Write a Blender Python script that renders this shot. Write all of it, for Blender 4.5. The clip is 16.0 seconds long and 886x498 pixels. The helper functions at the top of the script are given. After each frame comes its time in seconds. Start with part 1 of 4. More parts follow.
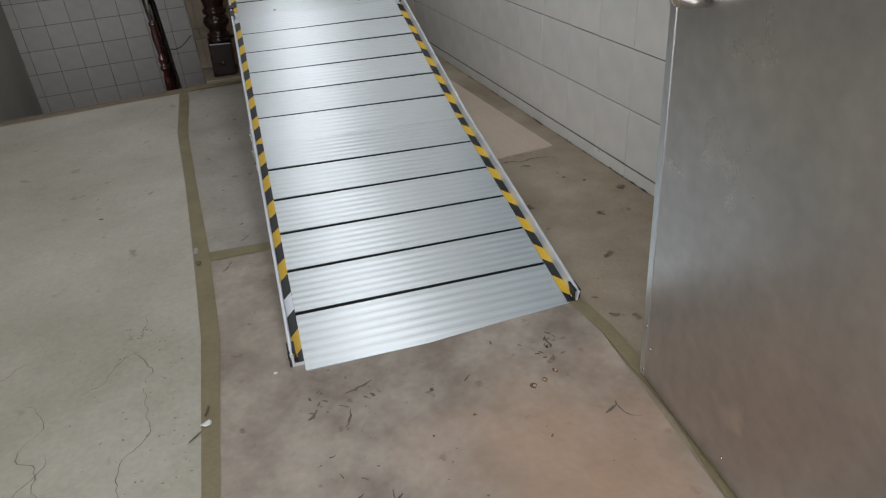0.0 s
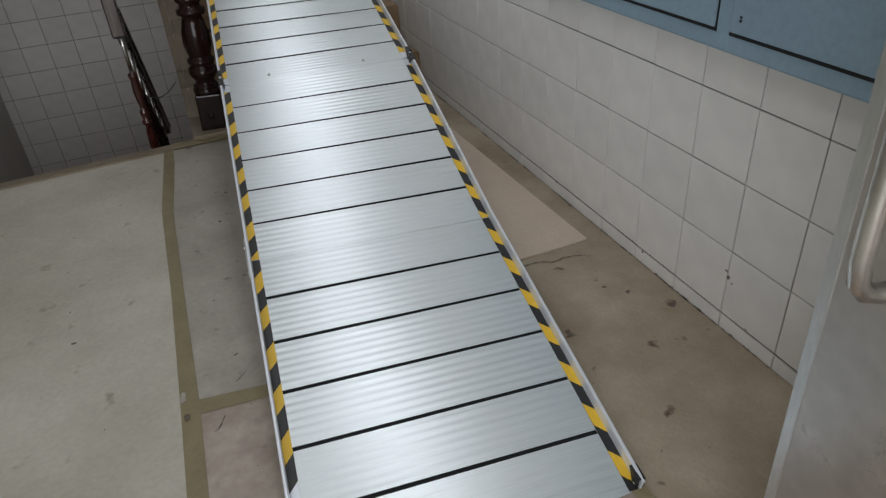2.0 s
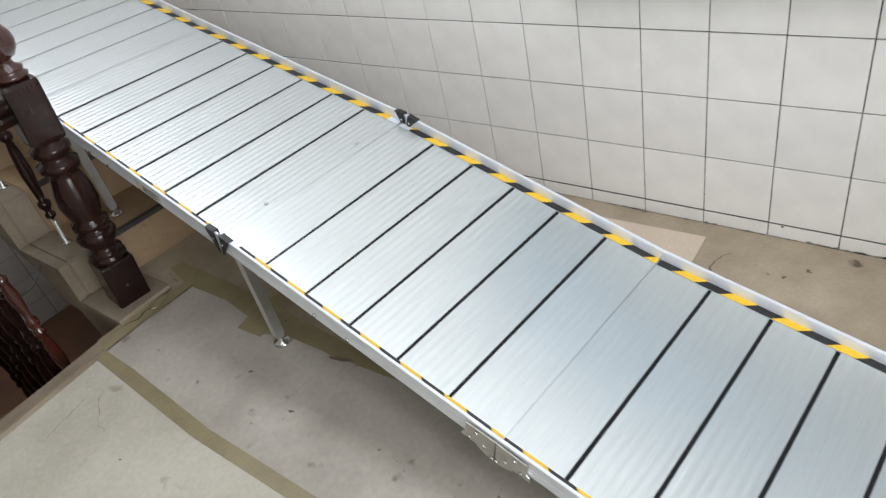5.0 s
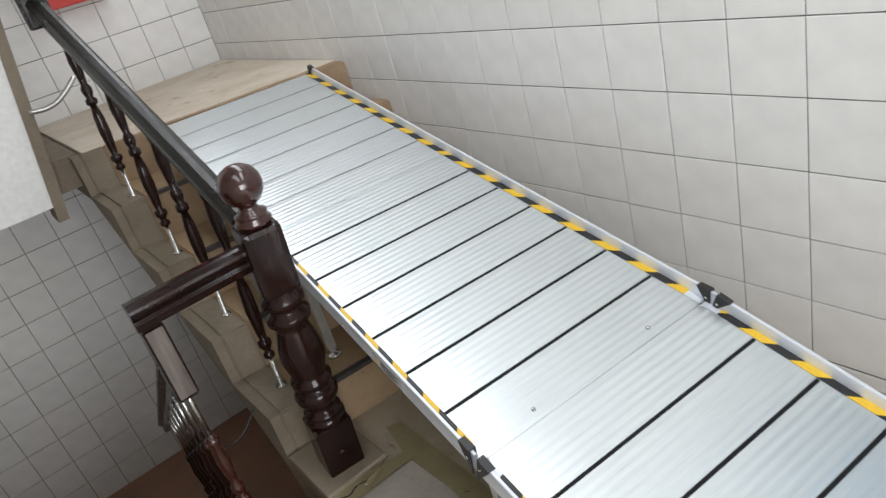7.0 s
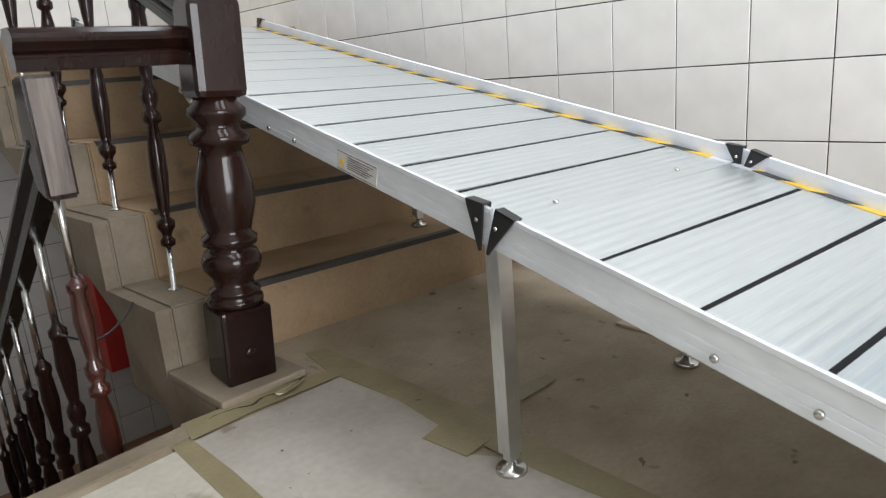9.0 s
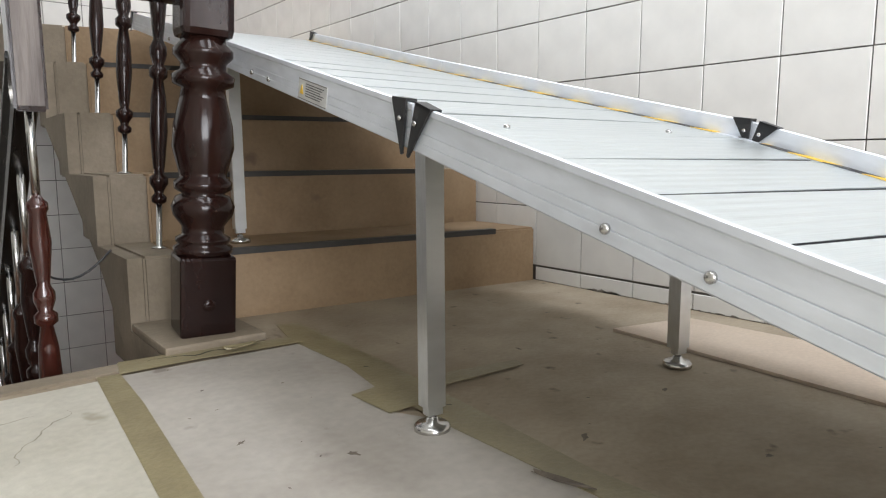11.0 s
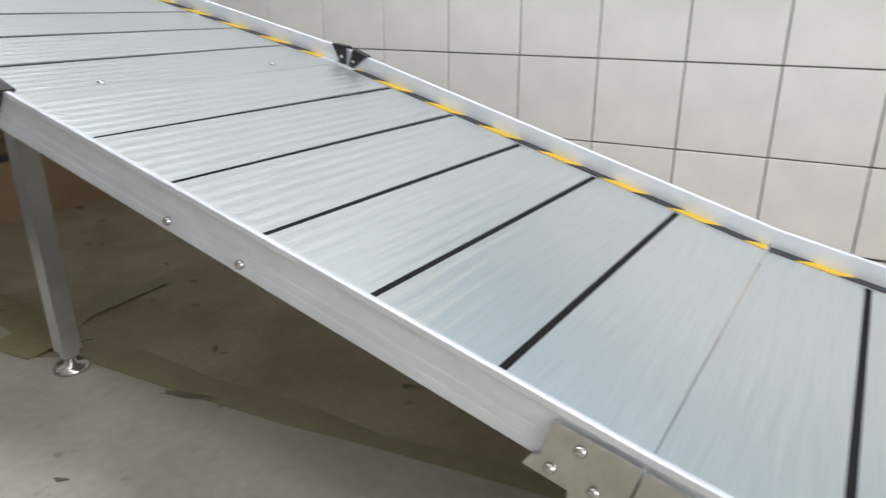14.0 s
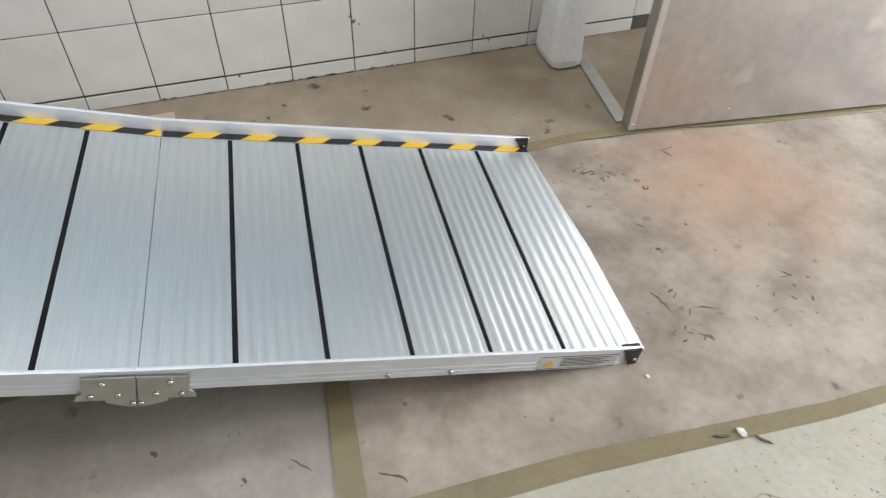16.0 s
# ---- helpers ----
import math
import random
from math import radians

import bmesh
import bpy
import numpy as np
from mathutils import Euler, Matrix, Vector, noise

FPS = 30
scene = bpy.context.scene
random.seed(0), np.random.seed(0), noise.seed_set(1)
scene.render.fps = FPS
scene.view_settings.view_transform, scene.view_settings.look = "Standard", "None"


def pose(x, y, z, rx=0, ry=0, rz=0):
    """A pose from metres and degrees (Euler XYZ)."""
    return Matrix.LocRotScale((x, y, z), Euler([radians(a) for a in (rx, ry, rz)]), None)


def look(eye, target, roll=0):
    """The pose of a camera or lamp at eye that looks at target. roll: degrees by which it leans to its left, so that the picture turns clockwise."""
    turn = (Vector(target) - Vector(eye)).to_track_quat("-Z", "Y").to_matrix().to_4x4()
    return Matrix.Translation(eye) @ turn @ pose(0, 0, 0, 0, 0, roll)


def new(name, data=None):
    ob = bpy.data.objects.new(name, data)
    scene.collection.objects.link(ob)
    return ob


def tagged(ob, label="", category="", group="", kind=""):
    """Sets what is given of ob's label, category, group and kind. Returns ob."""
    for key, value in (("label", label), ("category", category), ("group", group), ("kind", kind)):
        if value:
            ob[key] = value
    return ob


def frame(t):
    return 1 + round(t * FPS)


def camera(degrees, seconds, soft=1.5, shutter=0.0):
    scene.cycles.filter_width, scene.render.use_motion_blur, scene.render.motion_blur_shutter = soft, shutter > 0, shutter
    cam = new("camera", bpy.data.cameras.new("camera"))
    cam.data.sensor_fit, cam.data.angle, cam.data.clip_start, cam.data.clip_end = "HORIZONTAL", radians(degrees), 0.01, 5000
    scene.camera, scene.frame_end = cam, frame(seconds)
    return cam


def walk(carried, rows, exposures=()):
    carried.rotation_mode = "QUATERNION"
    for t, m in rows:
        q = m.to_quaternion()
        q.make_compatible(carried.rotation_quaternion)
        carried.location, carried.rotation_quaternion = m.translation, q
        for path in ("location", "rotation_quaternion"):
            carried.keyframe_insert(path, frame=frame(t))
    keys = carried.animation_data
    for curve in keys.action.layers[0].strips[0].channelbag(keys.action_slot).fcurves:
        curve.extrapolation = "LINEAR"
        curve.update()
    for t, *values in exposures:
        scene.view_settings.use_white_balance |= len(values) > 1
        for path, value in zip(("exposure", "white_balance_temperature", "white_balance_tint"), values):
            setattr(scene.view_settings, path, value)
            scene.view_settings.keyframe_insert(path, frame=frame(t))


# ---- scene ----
cam = camera(65.9, 16.0, soft=1.2, shutter=0.3)
PATH = [
    (0, (-0.086, -1.306, 1.057), (0.476, 0.311, 0.024), -4.3),
    (0.5, (-0.044, -1.293, 1.117), (0.419, 0.342, 0.062), -4.7),
    (1, (-0.002, -1.16, 1.197), (0.4, 0.487, 0.135), -3.5),
    (1.5, (0.022, -0.975, 1.273), (0.467, 0.664, 0.217), -5.2),
    (2, (0.017, -0.824, 1.272), (0.586, 0.76, 0.192), -4.4),
    (2.5, (-0.074, -0.667, 1.269), (0.576, 0.845, 0.133), -3.8),
    (3, (-0.263, -0.519, 1.237), (0.645, 0.82, 0.062), -3.5),
    (3.2, (-0.418, -0.433, 1.222), (0.576, 0.816, 0.017), -3.4),
    (5.3, (-0.604, 0.394, 1.425), (0.557, 1.542, 0.27), -14.7),
    (5.5, (-0.559, 0.467, 1.425), (0.594, 1.643, 0.291), -14.9),
    (6, (-0.491, 0.668, 1.441), (0.54, 2.02, 0.389), -18.3),
    (6.5, (-0.437, 0.813, 1.476), (0.594, 2.246, 0.536), -17.9),
    (7, (-0.375, 0.883, 1.482), (0.562, 2.411, 0.595), -16.6),
    (7.5, (-0.379, 0.953, 1.406), (0.6, 2.507, 0.615), -12.4),
    (8, (-0.509, 1.069, 1.21), (0.592, 2.529, 0.4), -10.2),
    (8.5, (-0.563, 1.132, 0.9), (0.718, 2.524, 0.252), -5.2),
    (9, (-0.61, 1.167, 0.685), (0.74, 2.554, 0.18), -4.6),
    (9.2, (-0.588, 1.141, 0.624), (0.764, 2.544, 0.171), -3.3),
    (11.3, (-0.391, 1.04, 0.402), (0.809, 2.62, 0.152), -0.1),
    (11.5, (-0.384, 1.017, 0.394), (0.815, 2.6, 0.157), 0.1),
    (12, (-0.352, 0.987, 0.374), (0.89, 2.539, 0.148), -0.7),
    (12.5, (-0.307, 0.973, 0.348), (0.968, 2.499, 0.133), -0.9),
    (13, (-0.298, 0.956, 0.345), (1.022, 2.44, 0.108), -1.4),
    (13.5, (-0.373, 0.919, 0.447), (1.141, 2.148, 0.001), -1.7),
    (14, (-0.413, 0.852, 0.588), (1.25, 1.714, -0.113), -0.1),
    (14.5, (-0.421, 0.823, 0.787), (1.198, 1.288, -0.291), -2.4),
    (15, (-0.495, 0.782, 0.963), (1.026, 0.758, -0.336), -4.7),
    (15.5, (-0.569, 0.736, 1.067), (0.773, 0.313, -0.354), 2.8),
    (16, (-0.678, 0.659, 1.166), (0.641, 0.199, -0.265), 1.7),
]
EXPOSURES = [(0.0, -0.80), (1.5, -0.88), (3.2, -0.50), (5.3, 0.44), (6.3, 0.34), (7.5, 0.41), (9.0, 0.76), (11.5, 0.94), (13.0, 0.78), (14.0, 0.43), (14.7, 0.38), (16.0, 0.10)]
walk(cam, [(t, look(eye, target, roll)) for t, eye, target, roll in PATH], EXPOSURES)

# ---- light ----
world = bpy.data.worlds.new("world")
scene.world = world
world.use_nodes = True
world.node_tree.nodes["Background"].inputs[0].default_value = (0.75, 0.85, 1.0, 1)
world.node_tree.nodes["Background"].inputs[1].default_value = 0.2


def area(name, loc, target, sx, sy, watts, colour):
    data = bpy.data.lights.new(name, "AREA")
    data.shape, data.size, data.size_y, data.energy, data.color = "RECTANGLE", sx, sy, watts, colour
    ob = new(name, data)
    ob.matrix_world = look(loc, target)
    return ob


# fluorescent tubes under the ceiling over the stairs and the passage, daylight from the street door behind
area("stair_lamp", (0.80, 3.55, 2.62), (0.80, 3.55, 0), 0.45, 2.5, 15, (0.90, 0.93, 0.99))
area("passage_lamp", (0.64, 1.05, 2.62), (0.64, 1.05, 0), 0.40, 2.0, 13, (0.90, 0.93, 0.99))
# added fill with no known source, lifts the floor left of the ramp
area("floor_fill", (-0.35, 1.2, 2.62), (-0.35, 1.2, 0), 0.5, 1.8, 9, (0.90, 0.93, 0.99))
area("doorway_daylight", (-0.85, -2.6, 1.25), (0.1, 0.3, 0.5), 2.2, 2.0, 110, (0.93, 0.94, 0.985))
# added fill under the slab, no lamp known there; brightens the lower stairwell
area("stairwell_fill", (-0.75, 4.7, 0.70), (-0.75, 4.7, -2), 0.9, 0.3, 1.9, (1.0, 0.97, 0.92))


# ---- materials ----
def material(name, base, second=None, rough=0.5, metal=0.0, scale=6.0, fine=60.0, bump=0.1, spots=None, spot_size=0.0, coat=0.0, vary=0.0, stretch=(1, 1, 1), amount=1.0, spec=0.5):
    m = bpy.data.materials.new(name)
    m.use_nodes = True
    n, l = m.node_tree.nodes, m.node_tree.links
    b = n["Principled BSDF"]
    b.inputs["Metallic"].default_value = metal
    b.inputs["Coat Weight"].default_value = coat
    tc = n.new("ShaderNodeTexCoord")
    mp = n.new("ShaderNodeMapping")
    mp.inputs["Scale"].default_value = stretch
    l.new(tc.outputs["Object"], mp.inputs["Vector"])
    big = n.new("ShaderNodeTexNoise")
    big.inputs["Scale"].default_value = scale
    big.inputs["Detail"].default_value = 6
    big.inputs["Roughness"].default_value = 0.62
    small = n.new("ShaderNodeTexNoise")
    small.inputs["Scale"].default_value = fine
    small.inputs["Detail"].default_value = 4
    for t in (big, small):
        l.new(mp.outputs["Vector"], t.inputs["Vector"])
    ramp = n.new("ShaderNodeMapRange")
    ramp.inputs["From Min"].default_value, ramp.inputs["From Max"].default_value = 0.34, 0.66
    l.new(big.outputs["Fac"], ramp.inputs["Value"])
    mul = n.new("ShaderNodeMath")
    mul.operation = "MULTIPLY"
    mul.inputs[1].default_value = amount
    l.new(ramp.outputs["Result"], mul.inputs[0])
    mix = n.new("ShaderNodeMix")
    mix.data_type = "RGBA"
    mix.inputs["A"].default_value = (*base, 1)
    mix.inputs["B"].default_value = (*(second or [c * 0.8 for c in base]), 1)
    l.new(mul.outputs["Value"], mix.inputs["Factor"])
    grain = n.new("ShaderNodeMix")
    grain.data_type, grain.blend_type = "RGBA", "MULTIPLY"
    grain.inputs["Factor"].default_value = 0.35
    gr = n.new("ShaderNodeMapRange")
    gr.inputs["From Min"].default_value, gr.inputs["From Max"].default_value = 0.3, 0.7
    gr.inputs["To Min"].default_value, gr.inputs["To Max"].default_value = 0.75, 1.1
    l.new(small.outputs["Fac"], gr.inputs["Value"])
    l.new(mix.outputs["Result"], grain.inputs["A"])
    l.new(gr.outputs["Result"], grain.inputs["B"])
    last = grain.outputs["Result"]
    if spots:
        vo = n.new("ShaderNodeTexNoise")
        vo.inputs["Scale"].default_value = spot_size
        vo.inputs["Detail"].default_value = 3
        l.new(mp.outputs["Vector"], vo.inputs["Vector"])
        th = n.new("ShaderNodeMapRange")
        th.inputs["From Min"].default_value, th.inputs["From Max"].default_value = 0.66, 0.74
        l.new(vo.outputs["Fac"], th.inputs["Value"])
        sm = n.new("ShaderNodeMix")
        sm.data_type = "RGBA"
        l.new(th.outputs["Result"], sm.inputs["Factor"])
        l.new(last, sm.inputs["A"])
        sm.inputs["B"].default_value = (*spots, 1)
        last = sm.outputs["Result"]
    if vary:
        oi = n.new("ShaderNodeObjectInfo")
        vr = n.new("ShaderNodeMapRange")
        vr.inputs["To Min"].default_value, vr.inputs["To Max"].default_value = 1 - vary, 1 + vary * 0.4
        l.new(oi.outputs["Random"], vr.inputs["Value"])
        vm = n.new("ShaderNodeMix")
        vm.data_type, vm.blend_type = "RGBA", "MULTIPLY"
        vm.inputs["Factor"].default_value = 1
        l.new(last, vm.inputs["A"])
        l.new(vr.outputs["Result"], vm.inputs["B"])
        last = vm.outputs["Result"]
    b.inputs["Specular IOR Level"].default_value = spec
    l.new(last, b.inputs["Base Color"])
    rr = n.new("ShaderNodeMapRange")
    rr.inputs["To Min"].default_value, rr.inputs["To Max"].default_value = max(rough - 0.1, 0.03), min(rough + 0.1, 1)
    l.new(big.outputs["Fac"], rr.inputs["Value"])
    l.new(rr.outputs["Result"], b.inputs["Roughness"])
    if bump:
        bp = n.new("ShaderNodeBump")
        bp.inputs["Strength"].default_value = bump
        bp.inputs["Distance"].default_value = 0.01
        l.new(small.outputs["Fac"], bp.inputs["Height"])
        l.new(bp.outputs["Normal"], b.inputs["Normal"])
    return m


def stained(*args, **kwargs):
    """The scuffed sheet with one broad rusty stain near the ramp's foot."""
    m = material(*args, **kwargs)
    n, l = m.node_tree.nodes, m.node_tree.links
    b = n["Principled BSDF"]
    old = b.inputs["Base Color"].links[0].from_socket
    tc = n.new("ShaderNodeTexCoord")
    warp = n.new("ShaderNodeTexNoise")
    warp.inputs["Scale"].default_value = 5
    warp.inputs["Detail"].default_value = 5
    mp = n.new("ShaderNodeMapping")
    mp.inputs["Location"].default_value = (-0.43, 0.52, 0)
    dist = n.new("ShaderNodeVectorMath")
    dist.operation = "LENGTH"
    l.new(tc.outputs["Object"], mp.inputs["Vector"])
    l.new(tc.outputs["Object"], warp.inputs["Vector"])
    l.new(mp.outputs["Vector"], dist.inputs[0])
    add = n.new("ShaderNodeMath")
    add.operation = "MULTIPLY_ADD"
    add.inputs[1].default_value = 0.5
    l.new(warp.outputs["Fac"], add.inputs[0])
    l.new(dist.outputs["Value"], add.inputs[2])
    rg = n.new("ShaderNodeMapRange")
    rg.inputs["From Min"].default_value, rg.inputs["From Max"].default_value = 0.62, 0.28
    rg.inputs["To Max"].default_value = 0.9
    l.new(add.outputs["Value"], rg.inputs["Value"])
    mx = n.new("ShaderNodeMix")
    mx.data_type = "RGBA"
    l.new(rg.outputs["Result"], mx.inputs["Factor"])
    l.new(old, mx.inputs["A"])
    mx.inputs["B"].default_value = (0.48, 0.32, 0.22, 1)
    l.new(mx.outputs["Result"], b.inputs["Base Color"])
    return m


M_CONCRETE = material("olive_concrete", (0.415, 0.35, 0.26), (0.26, 0.205, 0.14), 0.7, scale=2.8, fine=90, bump=0.15, spots=(0.10, 0.075, 0.05), spot_size=14)
M_SCREED = material("pale_screed", (0.54, 0.515, 0.44), (0.39, 0.365, 0.295), 0.55, scale=1.8, fine=70, bump=0.12, spots=(0.30, 0.27, 0.2), spot_size=11)
M_SHEET = material("grey_floor_sheet", (0.44, 0.41, 0.36), (0.31, 0.28, 0.24), 0.5, scale=2.6, fine=60, bump=0.06, spots=(0.20, 0.17, 0.14), spot_size=13)
M_SHEET_WORN = stained("worn_brown_sheet", (0.48, 0.42, 0.355), (0.245, 0.20, 0.16), 0.5, scale=4.5, fine=50, bump=0.08, spots=(0.17, 0.12, 0.09), spot_size=16)
M_TAPE = material("brown_parcel_tape", (0.27, 0.23, 0.13), (0.22, 0.185, 0.105), 0.35, scale=9, fine=120, bump=0.12)
M_BOARD = material("pinkish_hardboard", (0.60, 0.50, 0.40), (0.54, 0.44, 0.35), 0.7, scale=3, fine=120, bump=0.05)
M_STEP = material("tan_cement_steps", (0.35, 0.245, 0.145), (0.25, 0.165, 0.09), 0.65, scale=3.5, fine=80, bump=0.12, spots=(0.2, 0.13, 0.08), spot_size=9)
M_STEP_SIDE = material("grey_cement", (0.245, 0.20, 0.145), (0.155, 0.125, 0.085), 0.7, scale=3.5, fine=80, bump=0.15, spots=(0.2, 0.16, 0.12), spot_size=9)
M_LANDING = material("pale_tan_screed", (0.68, 0.61, 0.50), (0.54, 0.46, 0.35), 0.7, scale=3.2, fine=70, bump=0.15, spots=(0.30, 0.24, 0.17), spot_size=9)
M_BLACKSTRIP = material("black_nosing", (0.03, 0.028, 0.025), (0.05, 0.045, 0.04), 0.55, bump=0.1)
M_TILE = material("white_glazed_tile", (0.78, 0.77, 0.74), (0.74, 0.73, 0.70), 0.24, scale=1.2, fine=9, bump=0.012, vary=0.035)
M_GROUT = material("dark_grout", (0.055, 0.05, 0.045), (0.13, 0.12, 0.105), 0.9, scale=5)
M_PLASTER = material("grey_plaster", (0.55, 0.54, 0.50), (0.48, 0.46, 0.42), 0.8, scale=2, fine=40, bump=0.08)
M_WHITEPAINT = material("white_paint", (0.80, 0.80, 0.78), (0.74, 0.74, 0.71), 0.6, scale=2, fine=40, bump=0.04)
M_DARKWOOD = material("dark_varnished_wood", (0.020, 0.008, 0.006), (0.009, 0.004, 0.0035), 0.16, scale=9, fine=60, bump=0.03, coat=0.0, stretch=(1, 1, 0.25), spec=0.3)
M_WORNWOOD = material("worn_grey_wood", (0.20, 0.17, 0.15), (0.05, 0.035, 0.03), 0.5, scale=40, fine=160, bump=0.15, stretch=(1, 1, 0.08))
M_BLACKWOOD = material("black_stained_wood", (0.010, 0.009, 0.007), (0.005, 0.005, 0.004), 0.28, scale=9, fine=70, bump=0.05, stretch=(1, 0.2, 1))
M_REDWOOD = material("reddish_varnished_wood", (0.055, 0.013, 0.008), (0.022, 0.006, 0.005), 0.18, scale=9, fine=60, bump=0.03, coat=0.6, stretch=(1, 1, 0.25))
M_STEEL = material("polished_steel", (0.62, 0.61, 0.59), (0.5, 0.49, 0.47), 0.22, metal=1.0, scale=12, fine=120, bump=0.01)
M_ALU = material("mill_aluminium", (0.76, 0.78, 0.79), (0.68, 0.70, 0.71), 0.32, metal=1.0, scale=5, fine=30, bump=0.006, stretch=(0.4, 6, 1), amount=0.8)
M_DECK = material("ribbed_deck_aluminium", (0.74, 0.785, 0.795), (0.665, 0.715, 0.73), 0.32, metal=0.76, scale=2.2, fine=420, bump=0.006, stretch=(0.02, 1.0, 1), vary=0.03)
M_RAIL = material("rail_aluminium", (0.78, 0.815, 0.87), (0.70, 0.735, 0.785), 0.36, metal=0.35, scale=5, fine=60, bump=0.006, stretch=(1, 0.3, 1))
M_HINGE = material("zinc_plate", (0.60, 0.60, 0.57), (0.5, 0.5, 0.47), 0.42, metal=1.0, scale=20, fine=90, bump=0.02)
M_RUBBER = material("black_rubber", (0.010, 0.010, 0.011), (0.016, 0.016, 0.018), 0.8, bump=0.05, spec=0.15)
M_BLACKPLASTIC = material("black_plastic", (0.012, 0.012, 0.013), (0.02, 0.02, 0.02), 0.4, bump=0.03)
M_YELLOW = material("yellow_tape", (0.78, 0.50, 0.03), (0.70, 0.44, 0.03), 0.4, scale=20, bump=0.03)
M_DOOR = material("brushed_steel_sheet", (0.62, 0.595, 0.57), (0.47, 0.455, 0.44), 0.30, metal=0.92, scale=2.5, fine=30, bump=0.02, spots=(0.62, 0.59, 0.55), spot_size=5)
M_BLUE = material("blue_grey_enamel", (0.25, 0.36, 0.44), (0.22, 0.32, 0.40), 0.35, scale=3, fine=60, bump=0.02)
M_GAP = material("dark_gap", (0.01, 0.012, 0.014), None, 0.8, bump=0)
M_RED = material("red_enamel", (0.55, 0.03, 0.02), (0.46, 0.025, 0.02), 0.4, bump=0.03)
M_JUG = material("white_plastic", (0.80, 0.81, 0.80), (0.76, 0.77, 0.76), 0.45, bump=0.02)
M_LABEL = material("silver_label", (0.6, 0.6, 0.58), None, 0.5, bump=0.0)
M_INK = material("label_ink", (0.06, 0.06, 0.06), None, 0.6, bump=0.0)
M_RUST = material("rusty_iron", (0.26, 0.12, 0.05), (0.12, 0.06, 0.03), 0.8, scale=30, bump=0.3)
M_TERRACOTTA = material("terracotta_floor", (0.30, 0.15, 0.09), (0.22, 0.13, 0.085), 0.6, scale=3, bump=0.1)
M_CEIL = material("ceiling_paint", (0.78, 0.78, 0.76), None, 0.9, bump=0.02)


# ---- building blocks ----
def box(bm, x0, x1, y0, y1, z0, z1, bevel=0.0):
    vs = bmesh.ops.create_cube(bm, size=1.0, matrix=Matrix.Translation(((x0 + x1) / 2, (y0 + y1) / 2, (z0 + z1) / 2)) @ Matrix.Diagonal((x1 - x0, y1 - y0, z1 - z0, 1)))["verts"]
    if bevel:
        edges = list({e for v in vs for e in v.link_edges})
        bmesh.ops.bevel(bm, geom=edges, offset=bevel, segments=2, affect="EDGES", profile=0.6)


def prism(bm, outline, axis, a, b):
    """A closed outline of (u, v) drawn out along x, y or z from a to b."""
    def at(u, v, w):
        return {"x": (w, u, v), "y": (u, w, v), "z": (u, v, w)}[axis]
    lo = [bm.verts.new(at(u, v, a)) for u, v in outline]
    hi = [bm.verts.new(at(u, v, b)) for u, v in outline]
    bm.faces.new(lo)
    bm.faces.new(hi[::-1])
    for i in range(len(lo)):
        j = (i + 1) % len(lo)
        bm.faces.new((lo[j], lo[i], hi[i], hi[j]))
    bmesh.ops.recalc_face_normals(bm, faces=bm.faces[:])


def lathe(bm, profile, segments=24, centre=(0, 0, 0)):
    rings = []
    for r, z in profile:
        rings.append([bm.verts.new((centre[0] + r * math.cos(2 * math.pi * i / segments), centre[1] + r * math.sin(2 * math.pi * i / segments), centre[2] + z)) for i in range(segments)])
    for a, b in zip(rings, rings[1:]):
        for i in range(segments):
            j = (i + 1) % segments
            bm.faces.new((a[i], a[j], b[j], b[i]))
    bm.faces.new(rings[0][::-1])
    bm.faces.new(rings[-1])
    for f in bm.faces:
        f.smooth = True


def rod(bm, p, q, r, segments=10):
    p, q = Vector(p), Vector(q)
    d = q - p
    m = Matrix.Translation((p + q) / 2) @ d.to_track_quat("Z", "Y").to_matrix().to_4x4()
    got = bmesh.ops.create_cone(bm, cap_ends=True, segments=segments, radius1=r, radius2=r, depth=d.length, matrix=m)
    for f in {f for v in got["verts"] for f in v.link_faces}:
        f.smooth = len(f.verts) == 4


def tube(bm, points, r, segments=10):
    """A round tube along a smooth line of points."""
    pts = [Vector(p) for p in points]
    rings = []
    for i, p in enumerate(pts):
        d = (pts[min(i + 1, len(pts) - 1)] - pts[max(i - 1, 0)]).normalized()
        if i == 0:
            side = d.orthogonal()
        side = (side - d * side.dot(d)).normalized()
        other = d.cross(side)
        rings.append([bm.verts.new(p + r * (side * math.cos(2 * math.pi * k / segments) + other * math.sin(2 * math.pi * k / segments))) for k in range(segments)])
    for a, b in zip(rings, rings[1:]):
        for k in range(segments):
            bm.faces.new((a[k], a[(k + 1) % segments], b[(k + 1) % segments], b[k])).smooth = True
    bm.faces.new(rings[0][::-1])
    bm.faces.new(rings[-1])


def mesh_of(name, bm, mat):
    me = bpy.data.meshes.new(name)
    bm.to_mesh(me)
    bm.free()
    me.materials.append(mat)
    return me


def thing(name, label, category, m=None, group="", kind="", bm=None, mat=None):
    ob = new(name, mesh_of(name, bm, mat) if bm else None)
    if m is not None:
        ob.matrix_basis = m
    return tagged(ob, label, category, group, kind)


def part(name, bm, mat, parent, label="", m=None):
    ob = new(name, bm if isinstance(bm, bpy.types.Mesh) else mesh_of(name, bm, mat))
    ob.parent = parent
    if m is not None:
        ob.matrix_basis = m
    return tagged(ob, label) if label else ob


# ---- structure ----
WALL_X, BACK_Y, LEFT_X = 1.226, 5.50, -1.40
FRONT_Y, ROOM_LEFT, CEILING = -2.7, -2.4, 2.75
EDGE_Y = 2.5


